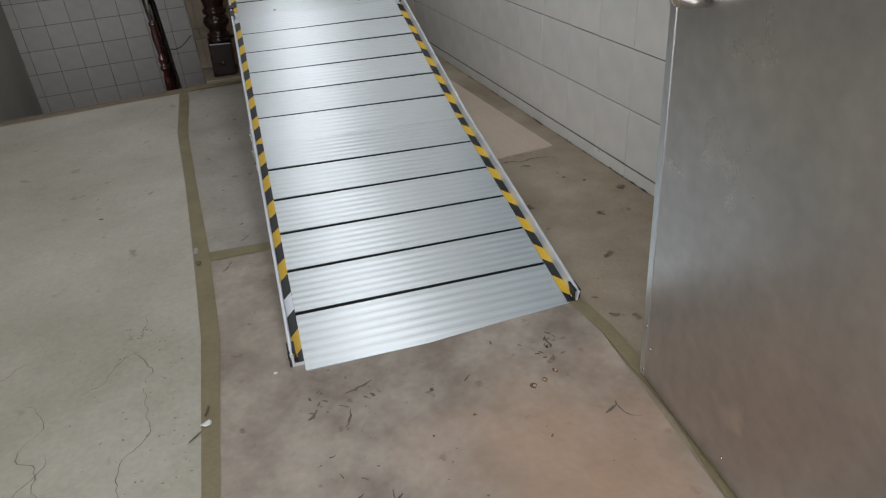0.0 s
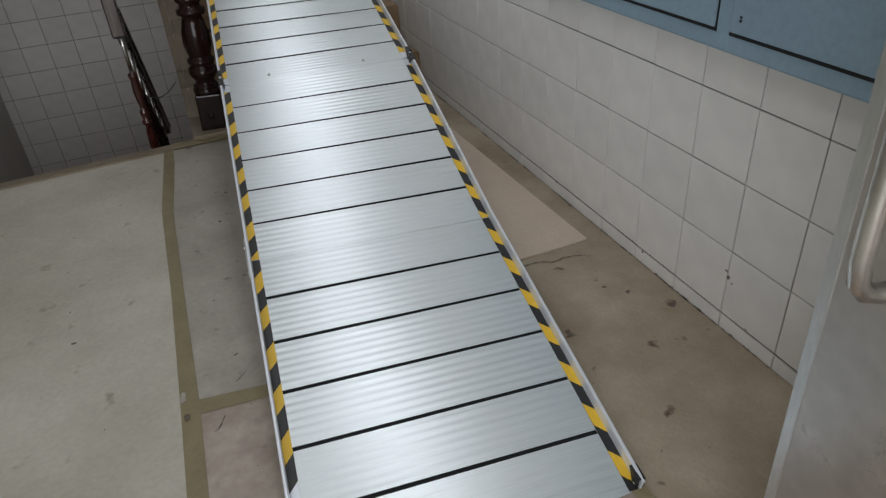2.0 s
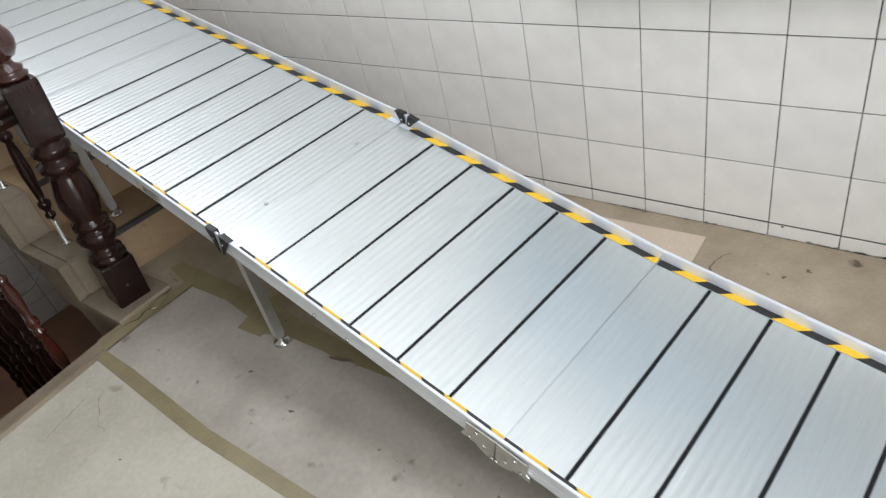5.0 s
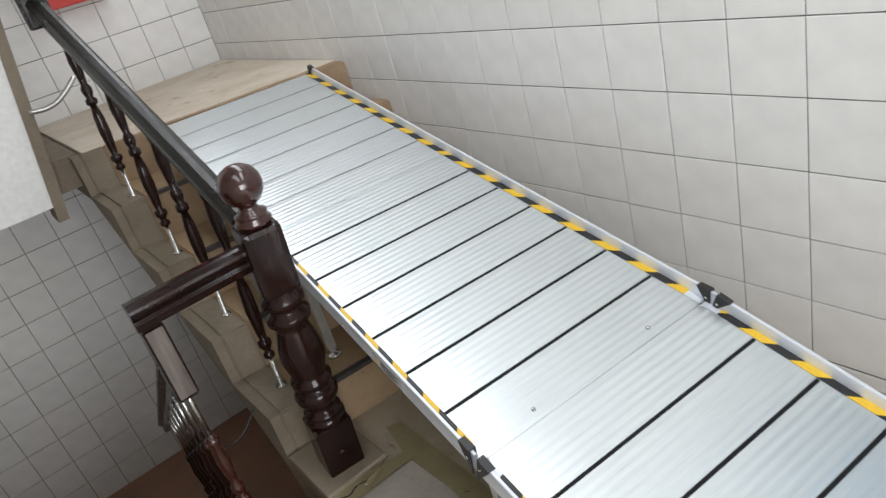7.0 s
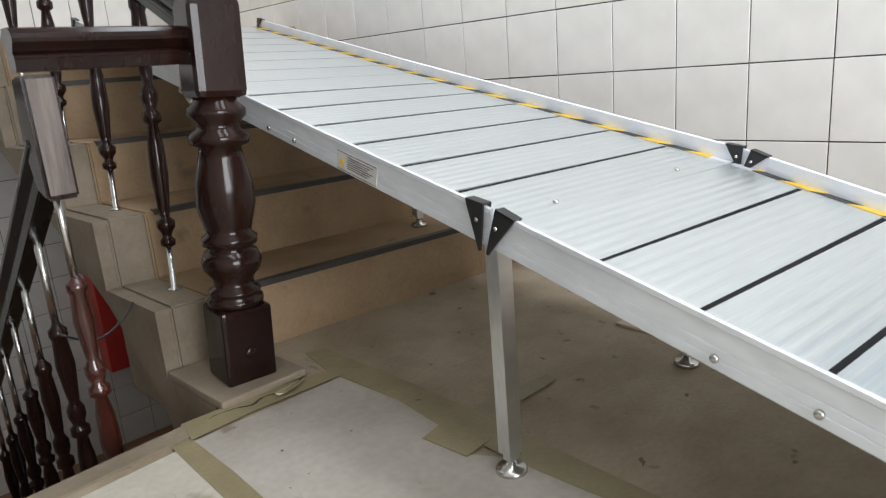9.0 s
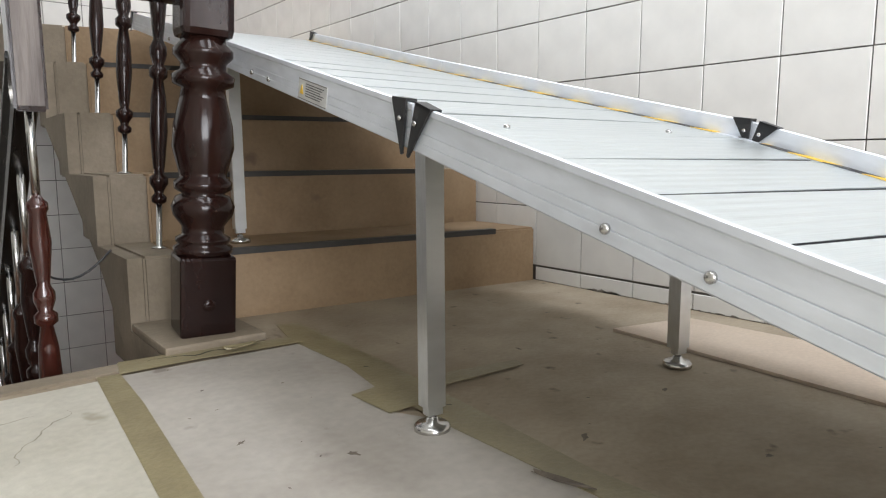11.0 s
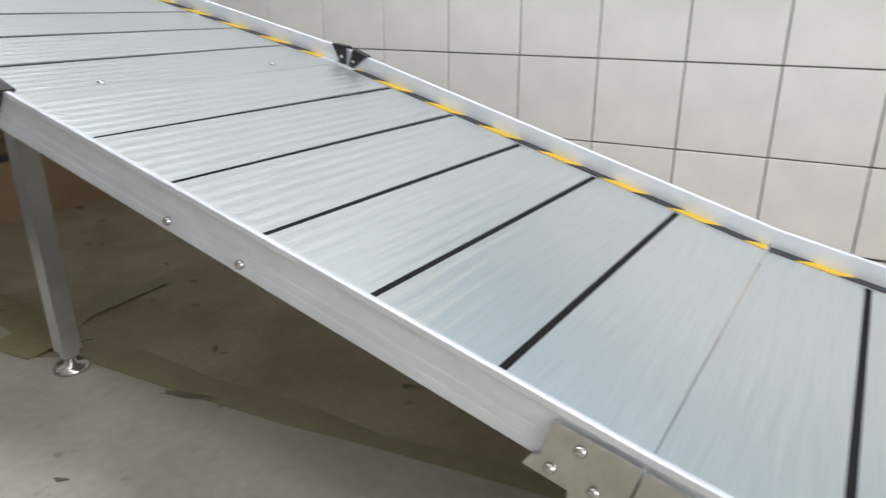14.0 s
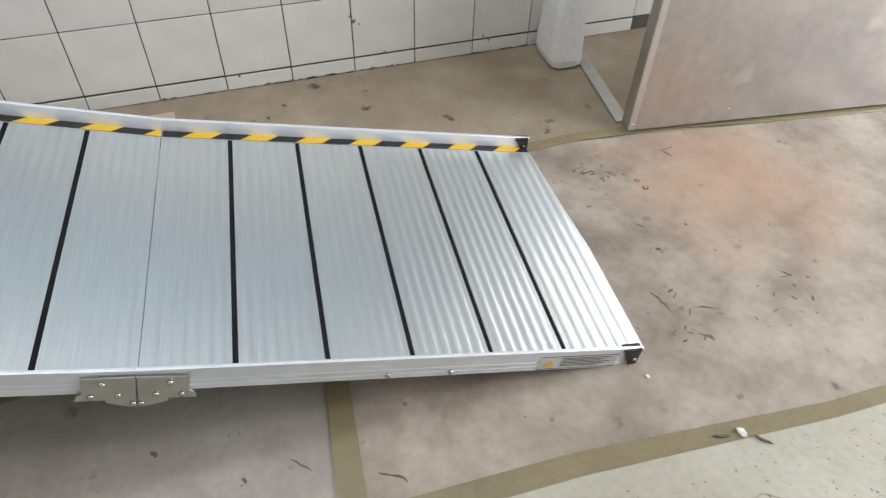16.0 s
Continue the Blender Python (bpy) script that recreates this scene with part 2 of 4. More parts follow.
def structure(name, label, category, blocks, mat, bevel=0.0):
    bm = bmesh.new()
    for b in blocks:
        box(bm, *b, bevel=bevel)
    return thing(name, label, category, kind="structure", bm=bm, mat=mat)


bm = bmesh.new()
prism(bm, [(ROOM_LEFT, FRONT_Y), (WALL_X + 0.15, FRONT_Y), (WALL_X + 0.15, 2.80), (0.016, 2.80), (0.016, EDGE_Y + 0.01), (LEFT_X - 0.15, EDGE_Y - 0.08), (ROOM_LEFT, EDGE_Y - 0.08)], "z", -0.2, 0.0)
floor = thing("floor", "worn olive-brown concrete floor with stains", "floor", kind="structure", bm=bm, mat=M_CONCRETE)
wall_east = structure("wall_east", "white glazed wall tiles with dark joints", "wall",
                      [(WALL_X + 0.005, WALL_X + 0.15, FRONT_Y, BACK_Y + 0.15, -1.6, CEILING)], M_GROUT)
wall_north = structure("wall_north", "white tiled end wall of the stairwell", "wall",
                       [(LEFT_X - 0.15, WALL_X + 0.004, BACK_Y + 0.005, BACK_Y + 0.15, -1.6, CEILING)], M_GROUT)
structure("wall_west", "plain grey plastered wall beside the stairs going down", "wall",
          [(LEFT_X - 0.15, LEFT_X, EDGE_Y, BACK_Y, -1.6, CEILING), (ROOM_LEFT - 0.15, ROOM_LEFT, FRONT_Y, EDGE_Y, 0, CEILING), (ROOM_LEFT, LEFT_X - 0.15, EDGE_Y, EDGE_Y + 0.15, 0, CEILING)], M_PLASTER)
structure("wall_south", "plain wall with the street doorway", "wall",
          [(ROOM_LEFT - 0.15, -2.0, FRONT_Y - 0.15, FRONT_Y, 0, CEILING), (0.3, WALL_X + 0.004, FRONT_Y - 0.15, FRONT_Y, 0, CEILING), (-2.0, 0.3, FRONT_Y - 0.15, FRONT_Y, 2.3, CEILING)], M_PLASTER)
structure("ceiling", "plain white painted ceiling", "ceiling", [(ROOM_LEFT - 0.15, WALL_X + 0.15, FRONT_Y - 0.15, BACK_Y + 0.15, CEILING, CEILING + 0.15)], M_CEIL)
structure("lower_floor", "dim terracotta lower landing", "floor", [(LEFT_X, WALL_X, 2.9, BACK_Y, -1.60, -1.47)], M_TERRACOTTA)
bm = bmesh.new()
prism(bm, [(LEFT_X, 0.784), (-0.178, 0.784), (0.144, CEILING - 0.004), (LEFT_X, CEILING - 0.004)], "y", 4.076, 4.24)
thing("beam", "white painted slab over the stairs going down", "beam", kind="structure", bm=bm, mat=M_WHITEPAINT)
structure("landing_slab", "cement slab of the half landing above the lower stairs", "landing", [(LEFT_X, 0.0145, 4.245, BACK_Y - 0.001, 0.785, 0.925)], M_STEP_SIDE)
bm = bmesh.new()
prism(bm, [(-0.190, 0.72), (-0.146, 0.72), (0.188, CEILING - 0.006), (0.146, CEILING - 0.006)], "y", 4.06, 4.243)
thing("trim", "grey edge strip on the white slab", "trim", kind="structure", bm=bm, mat=M_STEP_SIDE)

# the flight going up: each tread a block that runs skew from the wall to the open side
RISE = [0.178, 0.367, 0.553, 0.745, 0.925]
NOSE_LEFT = [2.783, 3.100, 3.450, 3.800, 4.165]
NOSE_RIGHT = [2.673, 2.970, 3.267, 3.565, 3.870]
stairs = thing("stairs", "tan cement stairs with black nosing strips, going up", "stairs", kind="structure")


def tread(i, x0, x1, mat, name, label=""):
    def y_at(x):
        return NOSE_LEFT[i] + (NOSE_RIGHT[i] - NOSE_LEFT[i]) * x / WALL_X
    far = BACK_Y if i == 4 else None
    z1, z0 = RISE[i], (RISE[i - 1] - 0.02 if i else -0.15)
    def y_far(x):
        return far if far else NOSE_LEFT[i + 1] + (NOSE_RIGHT[i + 1] - NOSE_LEFT[i + 1]) * x / WALL_X + 0.06
    bm = bmesh.new()
    prism(bm, [(x0, y_at(x0)), (x1, y_at(x1)), (x1, y_far(x1)), (x0, y_far(x0))], "z", z0, z1)
    bmesh.ops.bevel(bm, geom=bm.edges[:], offset=0.006, segments=2, affect="EDGES")
    return part(name, bm, mat, stairs, label)


for i in range(5):
    tread(i, 0.115, WALL_X - 0.001, M_STEP, "landing" if i == 4 else "step")
    tread(i, 0.016, 0.1135, M_STEP_SIDE, "step_end", "grey cement end of a step")
    if i < 4:
        bm = bmesh.new()
        k = (NOSE_RIGHT[i] - NOSE_LEFT[i]) / WALL_X
        prism(bm, [(0.14, NOSE_LEFT[i] + k * 0.14 - 0.004), (1.06, NOSE_LEFT[i] + k * 1.06 - 0.004), (1.06, NOSE_LEFT[i] + k * 1.06 + 0.022), (0.14, NOSE_LEFT[i] + k * 0.14 + 0.022)], "z", RISE[i] - 0.012, RISE[i] + 0.004)
        part("nosing_strip", bm, M_BLACKSTRIP, stairs, "black rubber nosing strip")
bm = bmesh.new()
prism(bm, [(0.03, NOSE_LEFT[4] + 0.02), (0.62, 4.06), (WALL_X - 0.004, NOSE_RIGHT[4] + 0.09), (WALL_X - 0.004, BACK_Y - 0.004), (0.03, BACK_Y - 0.004)], "z", RISE[4] - 0.004, RISE[4] + 0.004)
part("landing_screed", bm, M_LANDING, stairs, "pale cement screed of the landing")
bm = bmesh.new()
saw = [(2.535, -0.20), (2.535, 0.0), (NOSE_LEFT[0] + 0.002, 0.0)]
for i in range(5):
    saw += [(NOSE_LEFT[i] + 0.002, RISE[i] - 0.003), ((NOSE_LEFT[i + 1] if i < 4 else 4.6) + 0.002, RISE[i] - 0.003)]
saw += [(4.6, 0.72), (4.20, 0.72), (4.12, 0.67), (3.45, 0.315), (3.10, 0.125), (2.86, -0.06), (2.78, -0.20)]
prism(bm, saw, "x", -0.020, 0.0145)
part("stringer", bm, M_STEP_SIDE, stairs, "grey cement stringer")
bm = bmesh.new()
box(bm, -0.021, 0.20, 2.50, 2.775, 0.0, 0.022, 0.006)
part("curb", bm, M_STEP_SIDE, stairs, "low cement curb under the newel")

# the flight going down beside it
lower = thing("stairs_down", "dim cement stairs going down beside the rail", "stairs", kind="structure")
for i in range(7):
    bm = bmesh.new()
    box(bm, LEFT_X + 0.001, -0.022, EDGE_Y + 0.001 + 0.29 * i, EDGE_Y + 0.29 * (i + 1) + 0.03, -1.5, -0.2 * (i + 1), 0.008)
    part("step", bm, M_TERRACOTTA, lower)
bm = bmesh.new()
prism(bm, [(LEFT_X, EDGE_Y - 0.125), (-0.03, EDGE_Y - 0.04), (-0.03, EDGE_Y + 0.012), (LEFT_X, EDGE_Y - 0.072)], "z", -0.06, 0.0055)
part("nosing", bm, M_STEP_SIDE, lower, "chipped grey edge of the top step")


# ---- the ramp ----
PITCH, DECK_W = 0.158, 0.681
SLOPES = [11.9, 15.3, 12.6, 12.6]
TRIM_A, TRIM_B = (0.0, 0.0044, 0.0039, 0.0), (0.0044, 0.0039, 0.0, 0.0)
COUNTS = [6, 6, 7, 7]
RAIL_T, RAIL_TOP, RAIL_BOTTOM, TAPE_W = 0.006, 0.034, -0.027, 0.022
ramp = thing("folding_ramp", "silver folding aluminium wheelchair ramp with yellow-black edge tape on the stairs", "ramp",
             pose(0, 0, 0.0125, 0, 0.8, -4.853))


def slat_mesh(gap, gap_far):
    """One ribbed plank of the deck, with fine ridges in groups across its length."""
    bm = bmesh.new()
    w = PITCH
    line = [(gap, -0.012), (gap, 0.0)]
    first, last, waves = 0.012, w - 0.012, 6
    steps = waves * 8
    for k in range(steps + 1):
        t = k / steps
        wave = 0.5 - 0.5 * math.cos(2 * math.pi * waves * t)
        line.append((first + (last - first) * t, 0.0007 * wave * wave * (3 - 2 * wave)))
    line += [(w - gap_far, 0.0), (w - gap_far, -0.012)]
    prism(bm, line, "x", 0.0, DECK_W)
    return mesh_of("slat", bm, M_DECK)


def strip_mesh():
    bm = bmesh.new()
    box(bm, 0.0, DECK_W, -0.0052, 0.0052, -0.010, -0.0016)
    return mesh_of("rubber_strip", bm, M_RUBBER)


def stripe_mesh(width, mat, lean, lo=-1.0, hi=1.0):
    """A slanting stripe of tape, cut off square at lo and hi."""
    shape = [(0, 0), (TAPE_W, lean), (TAPE_W, lean + width), (0, width)]
    for bound, sign in ((lo, 1), (hi, -1)):
        kept = []
        for (u0, v0), (u1, v1) in zip(shape, shape[1:] + shape[:1]):
            a, b = sign * (v0 - bound), sign * (v1 - bound)
            if a >= 0:
                kept.append((u0, v0))
            if a * b < 0:
                kept.append((u0 + (u1 - u0) * a / (a - b), bound))
        shape = kept
    bm = bmesh.new()
    prism(bm, shape, "z", 0.0012, 0.0022)
    return mesh_of("tape_stripe", bm, mat)


def rail_mesh(length):
    """Box rail with two shallow grooves on its outer side, drawn along +y; outer side is -x."""
    bm = bmesh.new()
    t, a, b = RAIL_T, RAIL_TOP, RAIL_BOTTOM
    line = [(-t, b + 0.002), (-t, b + 0.014), (-t + 0.0012, b + 0.0148), (-t, b + 0.0156), (-t, b + 0.027), (-t + 0.0012, b + 0.0278), (-t, b + 0.0286),
            (-t, a - 0.010), (-t - 0.002, a - 0.008), (-t - 0.002, a - 0.001), (-t, a), (-0.002, a), (0, a - 0.002), (0, 0.0), (0, b), (-t + 0.002, b)]
    prism(bm, line, "y", 0, length)
    return mesh_of("side_rail", bm, M_RAIL)


def bolt_mesh():
    bm = bmesh.new()
    lathe(bm, [(0.0055, 0), (0.0055, 0.003), (0.004, 0.0048), (0.0015, 0.0055)], 12)
    return mesh_of("bolt", bm, M_STEEL)


def clip_mesh():
    """Triangular end cap of a rail: a black bent plate."""
    bm = bmesh.new()
    wide = RAIL_T + 0.012
    prism(bm, [(0.0, -0.034), (0.006, 0.039), (0.045, 0.036), (0.042, 0.029), (0.004, -0.036)], "x", 0.0, 0.003)
    prism(bm, [(0.002, 0.002), (0.006, 0.039), (0.045, 0.036), (0.016, 0.002)], "x", wide - 0.003, wide)
    prism(bm, [(0.006, 0.036), (0.006, 0.040), (0.045, 0.037), (0.044, 0.033)], "x", 0.0, wide)
    return mesh_of("corner_cap", bm, M_BLACKPLASTIC)


SLATS = {(a, b): slat_mesh(a, b) for a in (0.0008, 0.0026, 0.0052) for b in (0.0008, 0.0026, 0.0052)}
STRIP, BOLT, CAP = strip_mesh(), bolt_mesh(), clip_mesh()
YELLOW, BLACK = stripe_mesh(0.064, M_YELLOW, 0.026), stripe_mesh(0.068, M_BLACKPLASTIC, 0.026)


def capped(m):
    cap = part("corner_cap", CAP, None, ramp, "black triangular end cap", m=m)
    part("rivet", BOLT, None, cap, "bright rivet", m=pose(-0.0005, 0.014, 0.012, 0, -90, 0) @ Matrix.Scale(0.7, 4))
    part("rivet", BOLT, None, cap, "bright rivet", m=pose(RAIL_T + 0.0125, 0.014, 0.016, 0, 90, 0) @ Matrix.Scale(0.7, 4))


# the deck has sagged a little: how far each joint lies above or below the plane, at both edges
SAG = ((0.0, 0.011, -0.007, 0.003, 0.0), (0.0, -0.006, 0.0, -0.004, 0.0))


def sagged(half, share):
    """Lift and roll of the deck at a share of a section's length."""
    lo, hi = [e[half] + (e[half + 1] - e[half]) * share for e in SAG]
    return pose(0, 0, lo, 0, math.degrees(math.atan2(lo - hi, DECK_W)), 0)


def edge(half, side, length):
    """Lift and extra pitch of a section's edge."""
    a, b = SAG[side][half:half + 2]
    return pose(0, 0, a, math.degrees(math.atan2(b - a, length)), 0, 0)


along = Matrix.Identity(4)
HALVES, SIDES = [], []
for half, (slope, count) in enumerate(zip(SLOPES, COUNTS)):
    length = count * PITCH - TRIM_A[half] - TRIM_B[half]
    m0 = along @ pose(0, 0, 0, slope)
    HALVES.append(m0)
    SIDES.append([m0 @ edge(half, side, length) for side in (0, 1)])
    gap_a, gap_b = (0.004 if half == 2 else 0.001), (0.004 if half == 1 else 0.001)
    for k in range(count):
        start = k * PITCH - (TRIM_A[half] if k else 0.0)
        narrow = TRIM_A[half] if k == 0 else TRIM_B[half] if k == count - 1 else 0.0
        lip = 0.028 if half == 0 and k == 0 else 0.0
        gap = 0.0026 if half == 3 else 0.0052
        part("slat", SLATS[(gap if k else 0.0008, gap if k < count - 1 else 0.0008)], None, ramp, m=m0 @ pose(0, start - lip, 0) @ sagged(half, (k + 0.5) / count) @ Matrix.Diagonal((1, 1 + (lip - narrow) / PITCH, 1, 1)))
        if k:
            part("rubber_strip", STRIP, None, ramp, m=m0 @ pose(0, start, 0) @ sagged(half, k / count) @ Matrix.Diagonal((1, gap / 0.0052, 1, 1)))
    for side in (0, 1):
        flip = Matrix.Diagonal((-1, 1, 1, 1)) if side else Matrix.Identity(4)
        base = SIDES[half][side] @ (pose(DECK_W, 0, 0) if side else Matrix.Identity(4)) @ flip
        rail = part("side_rail", rail_mesh(length - gap_a - gap_b), None, ramp, m=base @ pose(-TAPE_W, gap_a, 0))
        bm = bmesh.new()
        box(bm, -TAPE_W + 0.0005, -0.0005, gap_a, length - gap_b, -0.012, 0.001)
        part("edge_flange", bm, M_RAIL, ramp, m=base)
        y, k = -0.052, half
        first, last = (0.05 if half == 2 else 0.002), length - (0.05 if half == 1 else 0.002)
        while y < last - 0.004:
            worn = half == 0 and side == 0 and 0.10 < y < 0.18
            tall = 0.064 if k % 2 else 0.068
            if not worn and y + tall + 0.026 > first + 0.004:
                whole = y > first and y + tall + 0.026 < last
                stripe = (YELLOW if k % 2 else BLACK) if whole else stripe_mesh(tall, M_YELLOW if k % 2 else M_BLACKPLASTIC, 0.026, first - y, last - y)
                part("tape_stripe", stripe, None, ramp, m=base @ pose(-TAPE_W, y, 0))
            y += 0.064 if k % 2 else 0.068
            k += 1
        for yb in ((0.405, 0.526), (length - 0.490, length - 0.372), (0.58, 0.69), (length - 0.69, length - 0.58))[half]:
            part("bolt", BOLT, None, ramp, m=base @ pose(-TAPE_W - RAIL_T - 0.001, yb, -0.012, 0, -90, 0))
        if half == 0:
            capped(base @ pose(-TAPE_W - RAIL_T - 0.006, 0.0, -0.006))
        if half == 3:
            capped(base @ pose(-TAPE_W - RAIL_T - 0.006, length, 0.0) @ Matrix.Diagonal((1, -1, 1, 1)))
        if half == 1:
            capped(base @ pose(-TAPE_W - RAIL_T - 0.006, length - (0.022 if side else 0.003), -0.001) @ Matrix.Diagonal((1, -1, 1, 1)))
        if half == 2:
            capped(base @ pose(-TAPE_W - RAIL_T - 0.006, -0.018 if side else 0.010, -0.001))
    along = m0 @ pose(0, length, 0) @ pose(0, 0, 0, -slope)
JOINT = HALVES[2]
for x in (0.155, 0.525):
    part("bolt", BOLT, None, ramp, m=JOINT @ pose(0, 0.03, 0) @ sagged(2, 0.0) @ pose(x, 0, 0.001))


def hinge(base):
    bm = bmesh.new()
    prism(bm, [(-0.092, -0.036), (-0.088, -0.024), (-0.080, -0.018), (-0.080, 0.020), (-0.0015, 0.022), (-0.0015, -0.056), (-0.008, -0.058), (-0.046, -0.044), (-0.048, -0.036)], "x", -0.004, 0.0)
    plate = part("hinge_plate", bm, M_HINGE, ramp, "zinc hinge plate", m=base)
    for y, z in ((-0.068, -0.024), (-0.050, 0.008), (-0.028, -0.022), (-0.006, -0.046)):
        b = part("bolt", BOLT, None, plate, m=pose(-0.004, y, z, 0, -90, 0))
    return plate


for half in (1, 3):
    for side in (0, 1):
        flip = Matrix.Diagonal((-1, 1, 1, 1)) if side else Matrix.Identity(4)
        for mirror in (1, -1):
            base = SIDES[half][side] @ (pose(DECK_W, 0, 0) if side else Matrix.Identity(4)) @ flip @ pose(-TAPE_W - RAIL_T - 0.0025, 0, 0) @ Matrix.Diagonal((1, mirror, 1, 1))
            hinge(base)


def leg(name, x, y, z_top, z_foot, turn):
    """Square-section leg with a screw foot, hung under a rail."""
    h = z_top - z_foot
    holder = part(name, leg_bar(h), None, ramp, "square aluminium support leg", m=ramp.matrix_basis.inverted() @ pose(x, y, z_foot, 0, -0.2, turn))
    bm = bmesh.new()
    rod(bm, (0, 0, 0.012), (0, 0, 0.05), 0.006)
    part("screw", bm, M_STEEL, holder)
    bm = bmesh.new()
    lathe(bm, [(0.026, 0), (0.028, 0.002), (0.028, 0.009), (0.024, 0.013), (0.010, 0.015), (0.009, 0.022)], 24)
    part("foot", bm, M_STEEL, holder, "round steel levelling foot")


def leg_bar(h):
    bm = bmesh.new()
    t, o = 0.0155, 0.014
    prism(bm, [(-t, -o), (t, -o), (t, o), (t - 0.004, o), (t - 0.004, -o + 0.004), (-t + 0.004, -o + 0.004), (-t + 0.004, o), (-t, o)], "z", 0.04, h)
    box(bm, -t + 0.003, t - 0.003, -o + 0.003, o - 0.008, 0.028, 0.10)
    return mesh_of("leg", bm, M_ALU)


leg("leg", 0.188, 1.860, 0.435, 0.0, -5)
leg("leg", 0.757, 1.815, 0.410, 0.0, -5)
leg("leg", 0.300, 2.895, 0.662, RISE[0], -5)
leg("leg", 0.925, 2.850, 0.645, RISE[0], -5)


# rating label on the lower rail end and one on the upper section
def rating_label(base):
    bm = bmesh.new()
    box(bm, -0.0008, 0.0, 0.0, 0.13, -0.018, 0.018)
    plate = part("rating_label", bm, M_LABEL, ramp, "silver label with a yellow warning triangle", m=base)
    bm = bmesh.new()
    prism(bm, [(0.008, -0.009), (0.026, -0.009), (0.017, 0.008)], "x", -0.0014, -0.0008)
    part("warning_triangle", bm, M_YELLOW, plate)
    bm = bmesh.new()
    for k in range(6):
        box(bm, -0.0013, -0.0008, 0.036, 0.118 - 0.008 * (k % 3), 0.0105 - 0.0042 * k, 0.0120 - 0.0042 * k)
    box(bm, -0.0013, -0.0008, 0.001, 0.129, 0.0164, 0.0176)
    box(bm, -0.0013, -0.0008, 0.001, 0.129, -0.0176, -0.0164)
    part("print", bm, M_INK, plate)


rating_label(SIDES[0][0] @ pose(-TAPE_W - RAIL_T, 0.225, -0.002) @ Matrix.Diagonal((1, -1.35, 1.1, 1)))
rating_label(SIDES[2][0] @ pose(-TAPE_W - RAIL_T, 0.42, -0.005) @ Matrix.Diagonal((1, -1, 1, 1)))
# ---- wooden railing ----
def turned(bm, lo, hi, scale=1.0):
    """A turned baluster between two heights: rings, vase and necks."""
    shape = [(0.35, 0.0), (0.75, 0.01), (0.8, 0.03), (0.45, 0.045), (0.55, 0.06), (0.95, 0.085), (0.95, 0.11), (0.5, 0.125), (0.62, 0.16), (0.92, 0.30), (0.80, 0.42),
             (0.5, 0.50), (0.92, 0.515), (0.92, 0.545), (0.55, 0.56), (0.85, 0.60), (0.85, 0.63), (0.5, 0.66), (0.62, 0.70), (0.9, 0.82), (0.68, 0.93), (0.85, 0.945), (0.85, 0.97), (0.5, 0.985), (0.35, 1.0)]
    lathe(bm, [(r * 0.024 * scale, lo + t * (hi - lo)) for r, t in shape], 18)


NEWEL = (0.092, 2.606)
newel = thing("newel_post", "dark varnished turned newel post with ball finial on curb", "newel post", pose(NEWEL[0], NEWEL[1], 0.020, 1.9, 2.5, -6) @ Matrix.Diagonal((1.03, 1.03, 0.967, 1)))
bm = bmesh.new()
box(bm, -0.058, 0.058, -0.058, 0.058, 0.0, 0.185, 0.008)
base_block = part("base_block", bm, M_DARKWOOD, newel)
bm = bmesh.new()
lathe(bm, [(0.014, 0), (0.013, 0.003), (0.008, 0.005)], 16)
part("plug", bm, M_DARKWOOD, base_block, "round wooden screw plug", m=pose(0.0, -0.0575, 0.075, 90, 0, 0))
bm = bmesh.new()
lathe(bm, [(1.1 * r, z) for r, z in [(0.050, 0.183), (0.056, 0.19), (0.056, 0.203), (0.047, 0.21), (0.052, 0.216), (0.052, 0.224), (0.040, 0.232), (0.040, 0.25), (0.056, 0.275), (0.060, 0.295), (0.052, 0.318), (0.040, 0.325),
           (0.054, 0.335), (0.055, 0.352), (0.044, 0.362), (0.046, 0.375), (0.058, 0.43), (0.055, 0.48), (0.044, 0.535), (0.040, 0.56), (0.056, 0.568), (0.058, 0.588), (0.042, 0.60), (0.042, 0.615), (0.055, 0.63), (0.055, 0.645), (0.042, 0.66), (0.040, 0.68)]], 28)
part("turned_shaft", bm, M_DARKWOOD, newel)
bm = bmesh.new()
box(bm, -0.054, 0.054, -0.054, 0.054, 0.668, 0.878, 0.017)
part("top_block", bm, M_DARKWOOD, newel)
bm = bmesh.new()
lathe(bm, [(0.035, 0.873), (0.047, 0.882), (0.050, 0.892), (0.040, 0.90), (0.043, 0.908), (0.043, 0.915), (0.025, 0.925), (0.024, 0.94), (0.040, 0.948), (0.053, 0.970), (0.057, 0.992), (0.053, 1.016), (0.040, 1.038), (0.020, 1.050), (0.004, 1.053)], 28)
part("ball_finial", bm, M_REDWOOD, newel, "reddish varnished ball finial")


